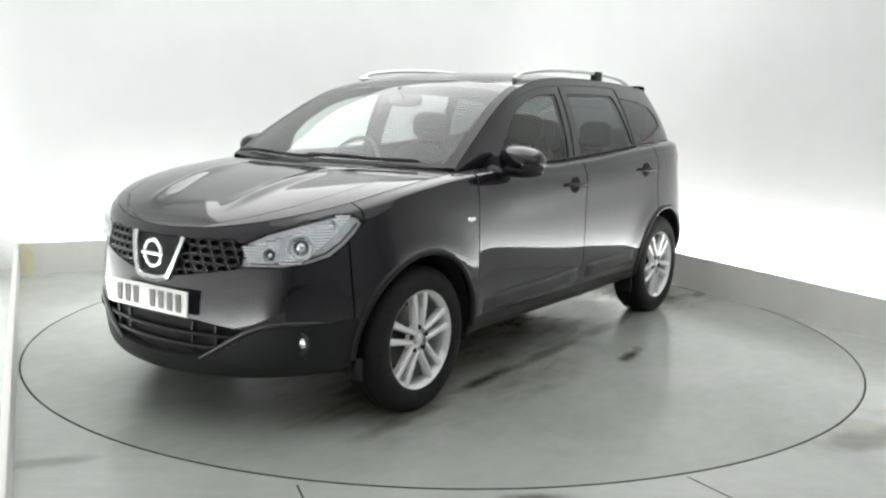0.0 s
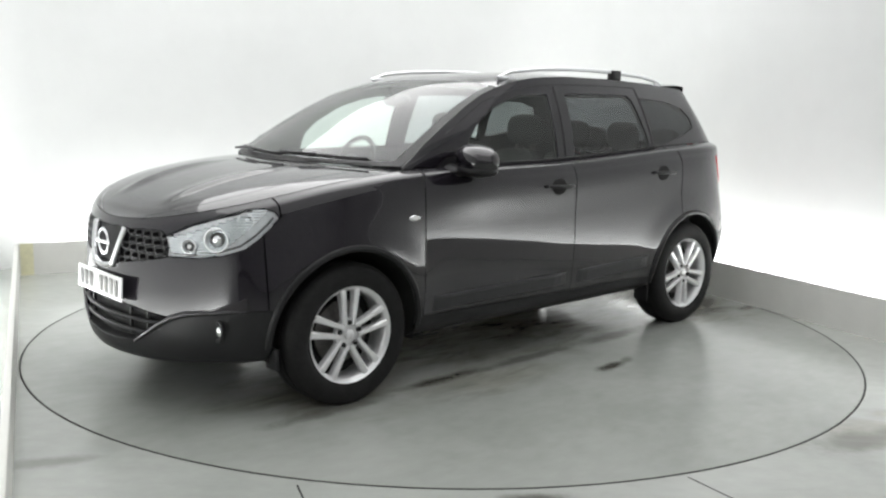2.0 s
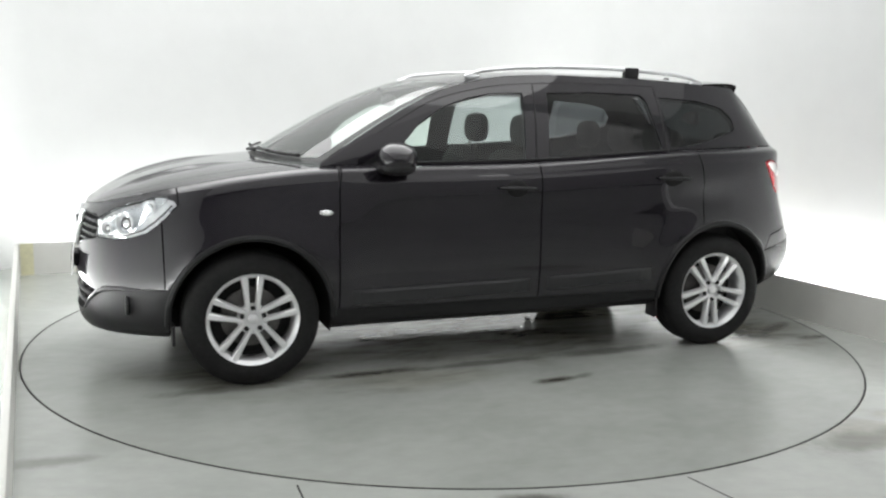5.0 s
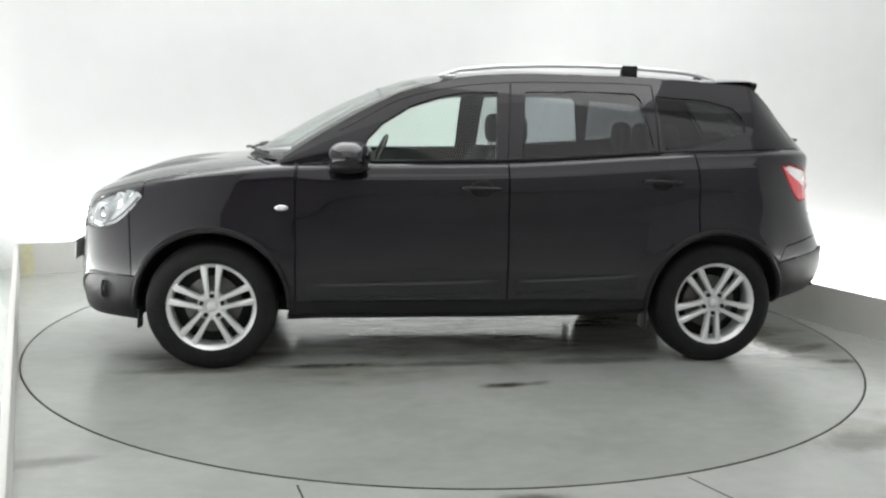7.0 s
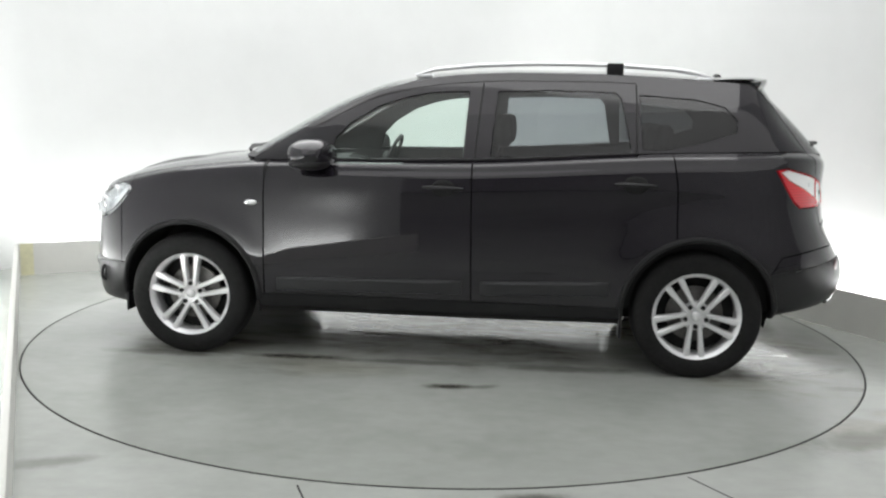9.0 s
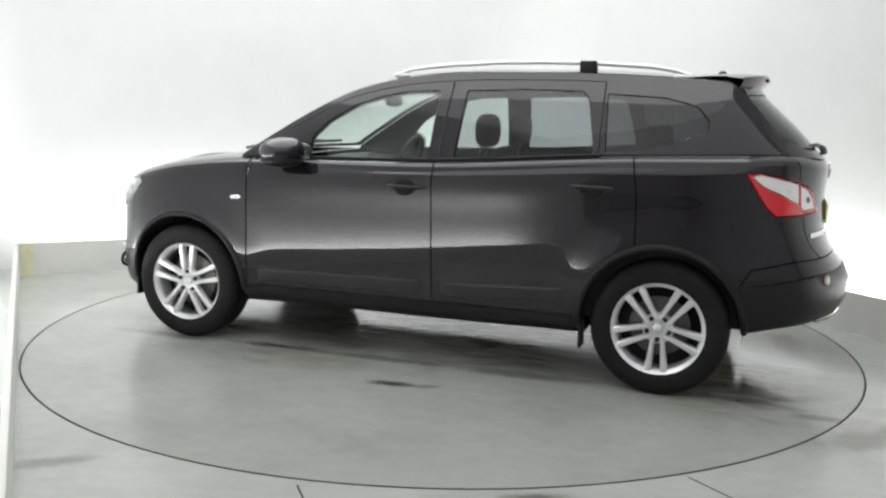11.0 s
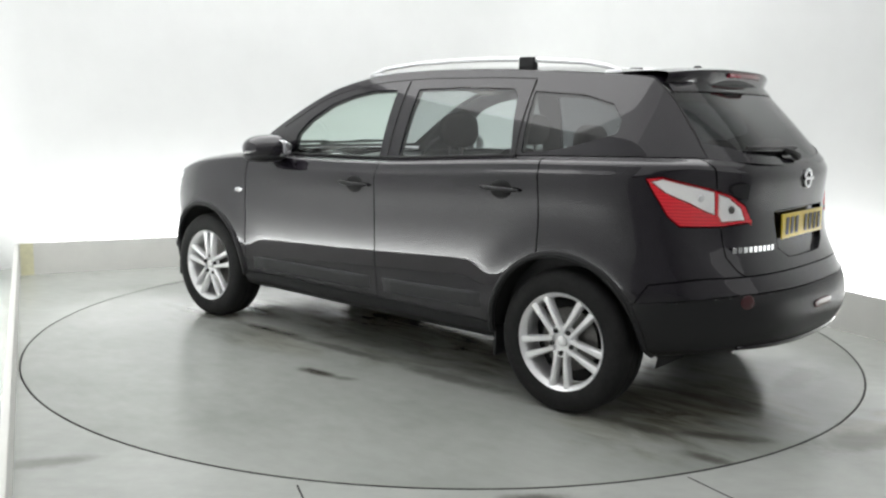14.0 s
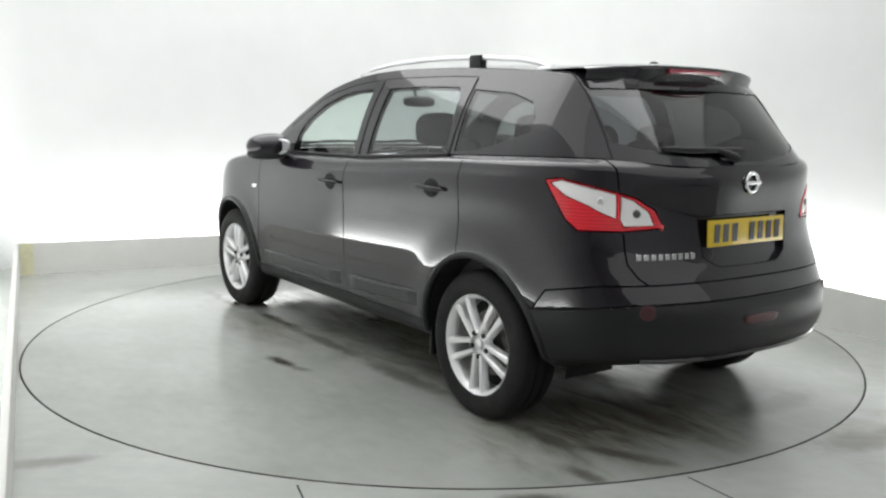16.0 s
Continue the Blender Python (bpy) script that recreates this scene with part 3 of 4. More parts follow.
def recess(bm, depth, floor=True):
    """Sink a panel and keep a wall round it."""
    bm.normal_update()
    rim = [e for e in bm.edges if e.is_boundary]
    shift = {v: v.normal * depth for v in bm.verts}
    ret = bmesh.ops.extrude_edge_only(bm, edges=rim)
    fresh = {g for g in ret["geom"] if isinstance(g, bmesh.types.BMVert)}
    for v in bm.verts:
        if v not in fresh and v in shift:
            v.co -= shift[v]
    bmesh.ops.recalc_face_normals(bm, faces=bm.faces)
    return bm


def whole_of(half):
    return joined(half, mirrored(half))


def car_shell():
    bm = lower_shell()
    for s in (1, -1):
        c = cut(bm, arc(s * AXLE, HUB_Z + 0.01, 0.398, 0, 345, 23))
        bmesh.ops.delete(bm, geom=c, context="FACES")
        c = cut(bm, [(s * AXLE - 0.385, 0.1), (s * AXLE + 0.385, 0.1), (s * AXLE + 0.385, 0.345), (s * AXLE - 0.385, 0.345)])
        bmesh.ops.delete(bm, geom=c, context="FACES")
    add = {}

    def grab(name, poly, i=0, j=2, test=None):
        add[name] = take(bm, cut(bm, poly, i, j, test))

    def ahead(f):
        return f.calc_center_median().x > 1.7

    def behind(f):
        return f.calc_center_median().x < -1.7
    grab("headlight", [(2.095, 0.718), (2.076, 0.812), (2.021, 0.858), (1.936, 0.903), (1.837, 0.936), (1.785, 0.942), (1.745, 0.925), (1.732, 0.902), (1.765, 0.864), (1.815, 0.815), (1.87, 0.769), (1.947, 0.737), (2.016, 0.722)])
    grab("lamp_white", [(-1.770, 1.099), (-1.81, 1.112), (-1.93, 1.082), (-1.982, 1.063), (-1.990, 0.965), (-1.955, 0.985), (-1.91, 1.015), (-1.83, 1.052)])
    grab("lamp_reverse", [(-1.993, 1.055), (-2.022, 1.038), (-2.050, 0.995), (-2.064, 0.938), (-2.012, 0.934), (-1.999, 0.962)])
    grab("tail_light", [(-1.745, 1.111), (-1.807, 1.120), (-1.929, 1.089), (-1.977, 1.073), (-2.028, 1.047), (-2.060, 1.002), (-2.078, 0.927), (-2.009, 0.914), (-1.889, 0.914), (-1.845, 0.952)])
    grab("grille", [(0, 0.648), (0.13, 0.655), (0.40, 0.700), (0.475, 0.718), (0.465, 0.800), (0.41, 0.825), (0.13, 0.815), (0, 0.815)], 1, 2, ahead)
    grab("intake", [(0, 0.30), (0.135, 0.305), (0.29, 0.318), (0.43, 0.391), (0.50, 0.446), (0.35, 0.462), (0.25, 0.475), (0, 0.475)], 1, 2, ahead)
    grab("front_skirt", [(0, 0.1), (0, 0.30), (0.135, 0.305), (0.29, 0.318), (0.43, 0.405), (0.54, 0.468), (0.72, 0.490), (0.95, 0.50), (0.95, 0.1)], 1, 2, ahead)
    grab("recess", [(0, 0.755), (0.20, 0.760), (0.276, 0.80), (0.302, 0.967), (0, 0.972)], 1, 2, behind)
    grab("front_door", [(0.95, 0.36), (0.95, 0.98), (0.90, 1.3), (-0.175, 1.3), (-0.19, 0.36)])
    grab("rear_door", [(-0.19, 0.36), (-0.175, 1.3), (-1.20, 1.3), (-1.245, 1.00), (-1.255, 0.70), (-1.0, 0.50), (-0.985, 0.36)])
    grab("sill", [(0.985, 0.2), (0.985, 0.36), (-0.985, 0.36), (-0.985, 0.2)])
    grab("front_fender", [(0.95, 0.3), (0.95, 1.2), (1.725, 1.2), (1.725, 0.905), (1.80, 0.83), (1.79, 0.3)])
    grab("front_bumper", [(1.6, 0.1), (1.6, 1.2), (2.4, 1.2), (2.4, 0.1)])
    grab("rear_skirt", [(-1.5, 0.2), (-1.74, 0.57), (-1.987, 0.608), (-2.11, 0.630), (-2.185, 0.634), (-2.4, 0.645), (-2.4, 0.2)])
    grab("rear_bumper", [(-1.5, 0.5), (-1.74, 0.56), (-1.8, 0.66), (-2.0, 0.70), (-2.4, 0.716), (-2.4, 0.5)])
    grab("tailgate", [(0.0, 0.6), (0.44, 0.6), (0.603, 0.729), (0.633, 0.783), (0.63, 0.894), (0.64, 1.06), (0.66, 1.25), (0.0, 1.25)], 1, 2, lambda f: f.calc_center_median().x < -1.85)
    doors = {}
    for n, label in (("front_door", "glossy black front door"), ("rear_door", "glossy black rear door")):
        doors[n] = add_pair(n, add[n], M_PAINT, label)
    add_pair("sill", add["sill"], M_CLAD)
    add_pair("front_fender", add["front_fender"], M_PAINT)
    bumper = cp("front_bumper", rolled(whole_of(add["front_bumper"])), M_PAINT)
    cp("front_skirt", rolled(whole_of(add["front_skirt"]), 0.006, 0.006), M_CLAD, None, "satin black lower bumper skirt")
    cp("grille_backing", recess(whole_of(add["grille"]), 0.035), M_WELL)
    cp("lower_intake", recess(whole_of(add["intake"]), 0.045), M_WELL)
    cp("rear_bumper", rolled(whole_of(add["rear_bumper"])), M_PAINT)
    cp("rear_skirt", rolled(whole_of(add["rear_skirt"]), 0.006, 0.006), M_CLAD, None, "satin black lower bumper skirt")
    gate = cp("tailgate", rolled(whole_of(add["tailgate"])), M_PAINT, None, "glossy black tailgate")
    cp("plate_recess", recess(whole_of(add["recess"]), 0.022), M_PAINT, gate)
    # what is left: the quarter panel, and small ends below it
    left, first = set(bm.faces), True
    groups = []
    while left:
        todo, grp = [left.pop()], []
        while todo:
            f = todo.pop()
            grp.append(f)
            for e in f.edges:
                for g in e.link_faces:
                    if g in left:
                        left.discard(g)
                        todo.append(g)
        groups.append(grp)
    groups.sort(key=len, reverse=True)
    pieces = [take(bm, g) for g in groups[:4]]
    for k, piece in enumerate(pieces):
        add_pair("rear_quarter_panel" if k == 0 else "sill_end", piece, M_PAINT if k == 0 else M_CLAD, "", k == 0)
    # headlights: silver bowl, projector, inner lamp, clear cover
    bowls = pushed(add["headlight"], 0.020)
    covers = add_pair("headlight", rolled(add["headlight"], 0.003, 0.004), M_LENS, "clear headlight with a silver reflector", False)
    for s, cover, bowl in ((1, covers[0], bowls), (-1, covers[1], mirrored(bowls))):
        cp("reflector", bowl, M_SILVER, cover)
        # bright dishes, each with a dark ring and a lens or bulb in it
        for (x, y, z), r, lens in (((1.955, 0.672, 0.805), 0.052, M_CHROME), ((2.035, 0.575, 0.772), 0.030, M_CHROME), ((1.845, 0.735, 0.885), 0.036, M_CHROME)):
            m = Matrix.Translation((x - 0.008, s * (y - 0.008), z)) @ Matrix.Rotation(radians(-50 if s > 0 else -130), 4, "Z")
            for nm, prof, mat in (("dish", [(r, 0.022), (r * 0.95, 0.010), (r * 0.75, -0.006), (r * 0.55, -0.016), (0.0, -0.020)], M_SILVER),
                                  ("dish_rim", [(r * 1.02, 0.016), (r * 1.06, 0.024), (r * 0.97, 0.024), (r * 0.95, 0.014)], M_RAIL),
                                  ("lamp_ring", [(r * 0.62, -0.010), (r * 0.62, 0.014), (r * 0.54, 0.016), (r * 0.54, -0.010)], M_STEEL),
                                  ("projector", [(0.0, 0.022), (r * 0.27, 0.019), (r * 0.46, 0.010), (r * 0.54, -0.002)], lens)):
                q = lathe(prof, 28)
                bmesh.ops.transform(q, matrix=m, verts=q.verts)
                cp(nm, q, mat, cover)
        # dark lower lip, and level chrome bars added behind the cover to brighten it
        lip = [(2.07, 0.735), (2.02, 0.736), (1.95, 0.750), (1.88, 0.780), (1.825, 0.824), (1.775, 0.874), (1.75, 0.902)]
        cp("lamp_lip", bar([(x, s * (flank(x, z) - 0.012), z) for x, z in lip], 0.005, 8), M_STEEL, cover)
        for k in range(17):
            z = 0.738 + 0.012 * k
            x0 = 2.078 - 0.10 * max(0, z - 0.80) / 0.05 if z > 0.80 else 2.075
            x1 = 1.955 - 1.0 * (z - 0.738)
            if k > 5:
                x0 = min(x0, 2.06 - 1.9 * (z - 0.805))
                x1 = max(1.768, x1)
            if x0 - x1 > 0.03:
                cp("glint_bar", bar([(x, s * (flank(x, z) - 0.017), z) for x in (x0 + (x1 - x0) * c / 7 for c in range(8))], 0.0068, 8), M_CHROME, cover)
    # tail lights: red body, white and reversing lamps in it
    for s, lamp in zip((1, -1), add_pair("tail_light", rolled(pushed(add["tail_light"], -0.004), 0.004, 0.012), M_RED, "red and white tail light", False)):
        for n in ("lamp_white", "lamp_reverse"):
            b = pushed(add[n], -0.002)
            cp("white_lens", rolled(b if s > 0 else mirrored(b), 0.003, 0.006), M_WHITE, lamp)
        for x, y, z, r in ((-1.945, 0.70, 1.035, 0.016), (-2.03, 0.575, 0.985, 0.018)):
            b = lathe([(0.0, 0.006), (r * 0.7, 0.005), (r, 0.0)], 20)
            bmesh.ops.transform(b, matrix=Matrix.Translation((x, s * (flank(x, z) + 0.002), z)) @ Matrix.Rotation(radians(50 if s > 0 else 130), 4, "Z"), verts=b.verts)
            cp("bulb_cap", b, M_RAIL if r < 0.017 else M_STEEL, lamp)
    # bonnet and wing tops
    n = 48
    xs = [2.1345 - (2.1345 - 1.03) * (a / n) ** 1.7 for a in range(n + 1)]

    def strip(q0, q1, k):
        b = grid_mesh([[hood_point(x, q0 + (q1 - q0) * c / k) for c in range(k + 1)] for x in xs])
        bmesh.ops.recalc_face_normals(b, faces=b.faces)
        if sum(f.normal.z for f in b.faces) < 0:
            bmesh.ops.reverse_faces(b, faces=b.faces)
        return b
    cp("bonnet", rolled(strip(-0.84, 0.84, 56)), M_PAINT, None, "glossy black bonnet with two raised creases")
    for s in (1, -1):
        cp("wing_top", strip(0.84 * s, s, 5), M_PAINT)
    # flank glazing and pillars
    bm = side_glass_shell()
    fg = take(bm, cut(bm, [(0.60, 1.09), (-0.12, 1.125), (-0.14, 1.482), (0.04, 1.475), (0.19, 1.447), (0.34, 1.397), (0.49, 1.305), (0.57, 1.22)]))
    rg = take(bm, cut(bm, [(-0.27, 1.14), (-0.30, 1.485), (-0.60, 1.497), (-0.92, 1.490), (-0.95, 1.46), (-1.01, 1.165)]))
    qg = take(bm, cut(bm, [(-1.07, 1.195), (-1.05, 1.48), (-1.34, 1.462), (-1.49, 1.425), (-1.55, 1.36), (-1.55, 1.3), (-1.35, 1.235), (-1.18, 1.2)]))
    inner = pushed(bm, 0.03)
    add_pair("pillar_frame", rolled(bm, 0.004, 0.01), M_PAINT, "", False)
    add_pair("pillar_lining", inner, M_TRIM, "", False)
    for key, pane, mat, label in (("front_door", fg, M_CLEAR, "clear front door window"), ("rear_door", rg, M_TINT, "dark tinted rear door window")):
        pane = pushed(pane, 0.006)
        for door, b in zip(doors[key], (pane, mirrored(pane))):
            cp("window", b, mat, door, label)
    add_pair("quarter_window", pushed(qg, 0.005), M_DARKTINT, "dark tinted quarter window", False)
    # windscreen, roof, rear screen
    cp("windscreen", top_patch(0.16, 2.95, -0.93, 0.93, 24, 24), M_CLEAR, None, "clear windscreen")

    def low(q):
        return 10.85 - 0.45 * abs(q / 0.94) ** 2.2

    def screen(s0, s1, q0, q1, ns, nq):
        b = grid_mesh([[top_point(s0(q) + (s1(q) - s0(q)) * a / ns, q) for q in (q0 + (q1 - q0) * c / nq for c in range(nq + 1))] for a in range(ns + 1)])
        bmesh.ops.recalc_face_normals(b, faces=b.faces)
        if sum(f.normal.x for f in b.faces) > 0:
            bmesh.ops.reverse_faces(b, faces=b.faces)
        return b
    cp("rear_screen", pushed(screen(lambda q: 9.05, low, -0.985, 0.985, 14, 34), 0.004), M_DARKTINT, gate, "dark tinted rear screen")
    cp("tailgate_ledge", screen(low, lambda q: 11.0, -0.985, 0.985, 8, 34), M_PAINT, gate)
    cp("roof", top_patch(2.95, 8.6, -1, 1, 56, 28), M_PAINT, None, "glossy black roof")
    lining = top_patch(2.95, 8.6, -0.97, 0.97, 40, 20)
    for v in lining.verts:
        v.co.z -= 0.035
    cp("roof_lining", lining, M_LINING)
    for s in (1, -1):
        cp("windscreen_pillar", top_patch(0, 2.95, 0.93 * s, 1.0 * s, 24, 2), M_CLAD)
        cp("tailgate_pillar", top_patch(8.6, 11, 0.985 * s, 1.0 * s, 18, 2), M_PAINT, gate)
    cp("cowl", top_patch(0, 0.16, -0.93, 0.93, 2, 24), M_CLAD)
    # dark filler added to block light from the slit between flank and tailgate
    for s in (1, -1):
        pts = [(x, s * (CANT_Y(x) - 0.004), CANT_Z(x) - 0.004) for x in (-1.60 - 0.33 * k / 16 for k in range(17))]
        cp("tailgate_filler", bar(pts, 0.006, 8), M_GAP, gate)
    # spoiler over the rear screen with the high brake light
    rows = []
    for c in range(31):
        q = -0.96 + 1.92 * c / 30
        tip = top_point(8.0, q) + Vector((-0.085 * (1 - 0.35 * q ** 4), 0, 0.018))
        rows.append([top_point(7.2, q) + Vector((0, 0, 0.001)), top_point(7.6, q) + Vector((0, 0, 0.016)), top_point(7.95, q) + Vector((-0.02, 0, 0.026)), tip, tip + Vector((-0.004, 0, -0.014)), tip + Vector((0.012, 0, -0.052)), top_point(8.75, q) + Vector((-0.004, 0, 0.004)), top_point(9.06, q)])
    b = grid_mesh(rows)
    bmesh.ops.recalc_face_normals(b, faces=b.faces)
    sp = cp("spoiler", b, M_PAINT, gate)
    b = bar([top_point(8.0, q) + Vector((-0.086, 0, -0.006)) for q in (-0.3 + 0.06 * k for k in range(11))], 0.012, 8)
    cp("brake_light", b, M_BRAKE, sp, "red high brake light")
    return doors


DOORS = car_shell()


def wheel(x, side, turn):
    """Tyre, ten-spoke alloy rim in five pairs, brake disc, bolts and cap."""
    m = pose(x - 0.0434, side * 0.775 - 0.0356, HUB_Z, 0, 0, 0 if side > 0 else 180) @ Matrix.Rotation(radians(turn), 4, "Y")
    hub = tagged(new("wheel"), "black tyre on a silver five-double-spoke alloy rim")
    hub.parent = CAR
    hub.matrix_basis = m
    R, w = WHEEL_R, 0.108
    prof = [(0.222, 0.085), (0.235, 0.100), (0.262, w), (0.295, w), (0.322, 0.098), (R - 0.006, 0.082), (R, 0.06), (R, 0.032), (R - 0.008, 0.030), (R - 0.008, 0.022), (R, 0.020),
            (R, -0.020), (R - 0.008, -0.022), (R - 0.008, -0.030), (R, -0.032), (R, -0.06), (R - 0.006, -0.082), (0.322, -0.098), (0.29, -w), (0.235, -0.1), (0.222, -0.085)]
    bm = lathe(prof, 64)
    part("tyre", bm, M_RUBBER, hub)
    bm = lathe([(0.222, -0.09), (0.215, -0.03), (0.205, 0.04), (0.208, 0.075), (0.216, 0.088), (0.226, 0.094), (0.231, 0.100), (0.231, 0.092), (0.222, 0.084)], 64)
    bmesh.ops.recalc_face_normals(bm, faces=bm.faces)
    part("rim", bm, M_ALLOY, hub)
    part("barrel", lathe([(0.0, -0.02), (0.10, -0.02), (0.212, -0.03)], 40), M_WELL, hub)
    part("brake_disc", lathe([(0.05, 0.0), (0.15, 0.0), (0.15, 0.012), (0.07, 0.014), (0.05, 0.03)], 40), M_STEEL, hub)
    for k in range(5):
        for off in (-1, 1):
            # each spoke is a tapered beam with a bevelled top
            bm = bmesh.new()
            rows = []
            for j in range(9):
                t = j / 8
                r = 0.045 + t * 0.172
                lat = off * (0.0225 + 0.018 * t)
                half = 0.0115 + 0.0065 * t ** 2
                top = 0.086 + 0.004 * math.sin(math.pi * t) + (0.006 * t if t > 0.5 else 0.003)
                rows.append([(lat - half * 1.15, top - 0.035, r), (lat - half, top - 0.006, r), (lat - half * 0.6, top, r), (lat + half * 0.6, top, r), (lat + half, top - 0.006, r), (lat + half * 1.15, top - 0.035, r)])
            bm = grid_mesh(rows)
            bmesh.ops.recalc_face_normals(bm, faces=bm.faces)
            if sum(f.normal.y for f in bm.faces) < 0:
                bmesh.ops.reverse_faces(bm, faces=bm.faces)
            bmesh.ops.rotate(bm, verts=bm.verts, cent=(0, 0, 0), matrix=Matrix.Rotation(radians(72 * k), 3, "Y"))
            part("spoke", bm, M_ALLOY, hub)
        a = radians(72 * k)
        bm = lathe([(0.0, 0.084), (0.011, 0.084), (0.013, 0.060)], 10)
        bmesh.ops.translate(bm, verts=bm.verts, vec=(0.057 * math.sin(a), 0.004, 0.057 * math.cos(a)))
        part("wheel_bolt", bm, M_GAP, hub)
    part("hub_centre", lathe([(0.0, 0.070), (0.044, 0.074), (0.075, 0.080), (0.080, 0.06)], 30), M_ALLOY, hub)
    part("centre_cap", lathe([(0.0, 0.090), (0.018, 0.089), (0.024, 0.084), (0.025, 0.07)], 24), M_ALLOY, hub)
    return hub


for wx, ws, wt in ((AXLE, 1, 0), (-AXLE, 1, 36), (AXLE, -1, 30), (-AXLE, -1, 50)):
    wheel(wx, ws, wt)


def on_flank(x, z, out=0.0, s=1):
    return Vector((x, s * (flank(x, z) + out), z))


def blob(centre, half, power=2.6, n=22, turn=None):
    """A rounded box-like body."""
    bm = bmesh.new()
    bmesh.ops.create_uvsphere(bm, u_segments=n, v_segments=n // 2, radius=1)
    for v in bm.verts:
        k = (abs(v.co.x) ** power + abs(v.co.y) ** power + abs(v.co.z) ** power) ** (-1 / power)
        v.co = Vector((v.co.x * half[0], v.co.y * half[1], v.co.z * half[2])) * k
        if turn:
            v.co.rotate(Euler([radians(a) for a in turn]))
        v.co += Vector(centre)
    return bm


def flank_parts():
    for s, side in ((1, 0), (-1, 1)):
        fd, rd = DOORS["front_door"][side], DOORS["rear_door"][side]
        # handles over dark bowls
        for door, x, z in ((fd, -0.03, 0.972), (rd, -1.03, 1.018)):
            b = blob((0, 0, 0), (0.064, 0.009, 0.046), 2.0)
            bmesh.ops.translate(b, verts=b.verts, vec=on_flank(x, z, -0.001, s))
            cp("handle_bowl", b, M_WELL, door)
            pts = [on_flank(x + 0.11 - 0.022 * k, z + 0.004 - 0.0004 * k, 0.006 + 0.026 * math.sin(math.pi * (k + 0.6) / 11.2) ** 0.5, s) for k in range(11)]
            cp("door_handle", bar(pts, [0.005, 0.009, 0.0105, 0.0105, 0.010, 0.010, 0.010, 0.010, 0.0105, 0.009, 0.005], 10, 1.1), M_CLAD, door, "black pull handle")
        # side mouldings
        for door, x0, x1, z0, z1 in ((fd, 0.90, -0.155, 0.425, 0.445), (rd, -0.225, -0.93, 0.445, 0.470)):
            rows, end = [], [-0.2, 0.55] + [1.0] * 13 + [0.55, -0.2]
            for k in range(17):
                x, z = x0 + (x1 - x0) * k / 16, z0 + (z1 - z0) * k / 16
                rows.append([on_flank(x, z + dz, out, s) for dz, out in ((-0.047, -0.004), (-0.043, 0.010 * end[k]), (-0.034, 0.014 * end[k]), (0.020, 0.016 * end[k]), (0.030, 0.010 * end[k]), (0.034, -0.004))])
            b = grid_mesh(rows)
            bmesh.ops.recalc_face_normals(b, faces=b.faces)
            cp("door_moulding", b, M_STRIP, door, "satin black protective moulding", False)
        # seal under the side windows
        pts = [Vector((0.62 - 1.66 * k / 24, 0, 0)) for k in range(25)]
        pts = [Vector((p.x, s * (plan_y(p.x, BELT) + 0.006), zlev(p.x, BELT) + 0.004)) for p in pts]
        cp("window_seal", bar(pts, 0.0075, 8), M_CLAD)
        # marker lamp
        b = blob(on_flank(1.02, 0.862, 0.001, s), (0.036, 0.007, 0.015), 2.2)
        ml = cp("marker_lamp", b, M_CHROME, None, "small oval side marker lamp")
        cp("lens", blob(on_flank(1.02, 0.862, 0.005, s), (0.020, 0.006, 0.009), 2.2), M_WHITE, ml)
        # arch lips, wells
        for c in (AXLE, -AXLE):
            pts = []
            for a in range(-4, 185, 6):
                x, z = c + 0.402 * math.cos(radians(a)), HUB_Z + 0.01 + 0.402 * math.sin(radians(a))
                pts.append(on_flank(x, max(z, 0.31), -0.002, s))
            cp("arch_lip", bar(pts, 0.017, 8, 1.0, (0, 1, 0)), M_CLAD, None, "satin black wheel arch lip")
            rows = []
            for a in range(-14, 195, 8):
                x, z = c + 0.402 * math.cos(radians(a)), HUB_Z + 0.01 + 0.402 * math.sin(radians(a))
                rows.append([(x, s * y, z) for y in (0.40, min(flank(x, max(z, 0.3)) - 0.006, 0.87))])
            cp("wheel_well", grid_mesh(rows), M_WELL)
            b = lathe([(0.0, 0.0), (0.41, 0.0)], 30)
            bmesh.ops.translate(b, verts=b.verts, vec=(c, s * 0.42, HUB_Z + 0.01))
            for v in b.verts:
                v.co.z = max(v.co.z, 0.27)
            cp("well_wall", b, M_WELL)
            if c > 0:
                cp("mud_flap", box(bmesh.new(), (c + 0.37, s * 0.80 - 0.05, 0.22), (c + 0.385, s * 0.80 + 0.04, 0.32), 0.004), M_CLAD)
            else:
                cp("mud_flap", box(bmesh.new(), (c + 0.385, s * 0.80 - 0.05, 0.19), (c + 0.40, s * 0.80 + 0.05, 0.34), 0.004), M_CLAD)
        # door mirror: housing, dark foot, glass
        hb = blob((0.672, s * 0.955, 1.137), (0.098, 0.128, 0.076), 2.6, 28, (0, 0, -s * 20))
        for v in hb.verts:
            v.co.z -= 0.10 * (s * v.co.y - 0.955) * (1 if v.co.z > 1.137 else -0.3)
        mir = cp("door_mirror", hb, M_PAINT, fd, "rounded black door mirror")
        cp("mirror_foot", bar([(0.72, s * 0.79, 1.085), (0.71, s * 0.86, 1.075), (0.69, s * 0.94, 1.085)], [0.050, 0.042, 0.034], 12, 0.6), M_CLAD, mir)
        cp("mirror_skirt", blob((0.675, s * 0.955, 1.090), (0.094, 0.122, 0.038), 2.4, 22, (0, 0, -s * 20)), M_CLAD, mir)
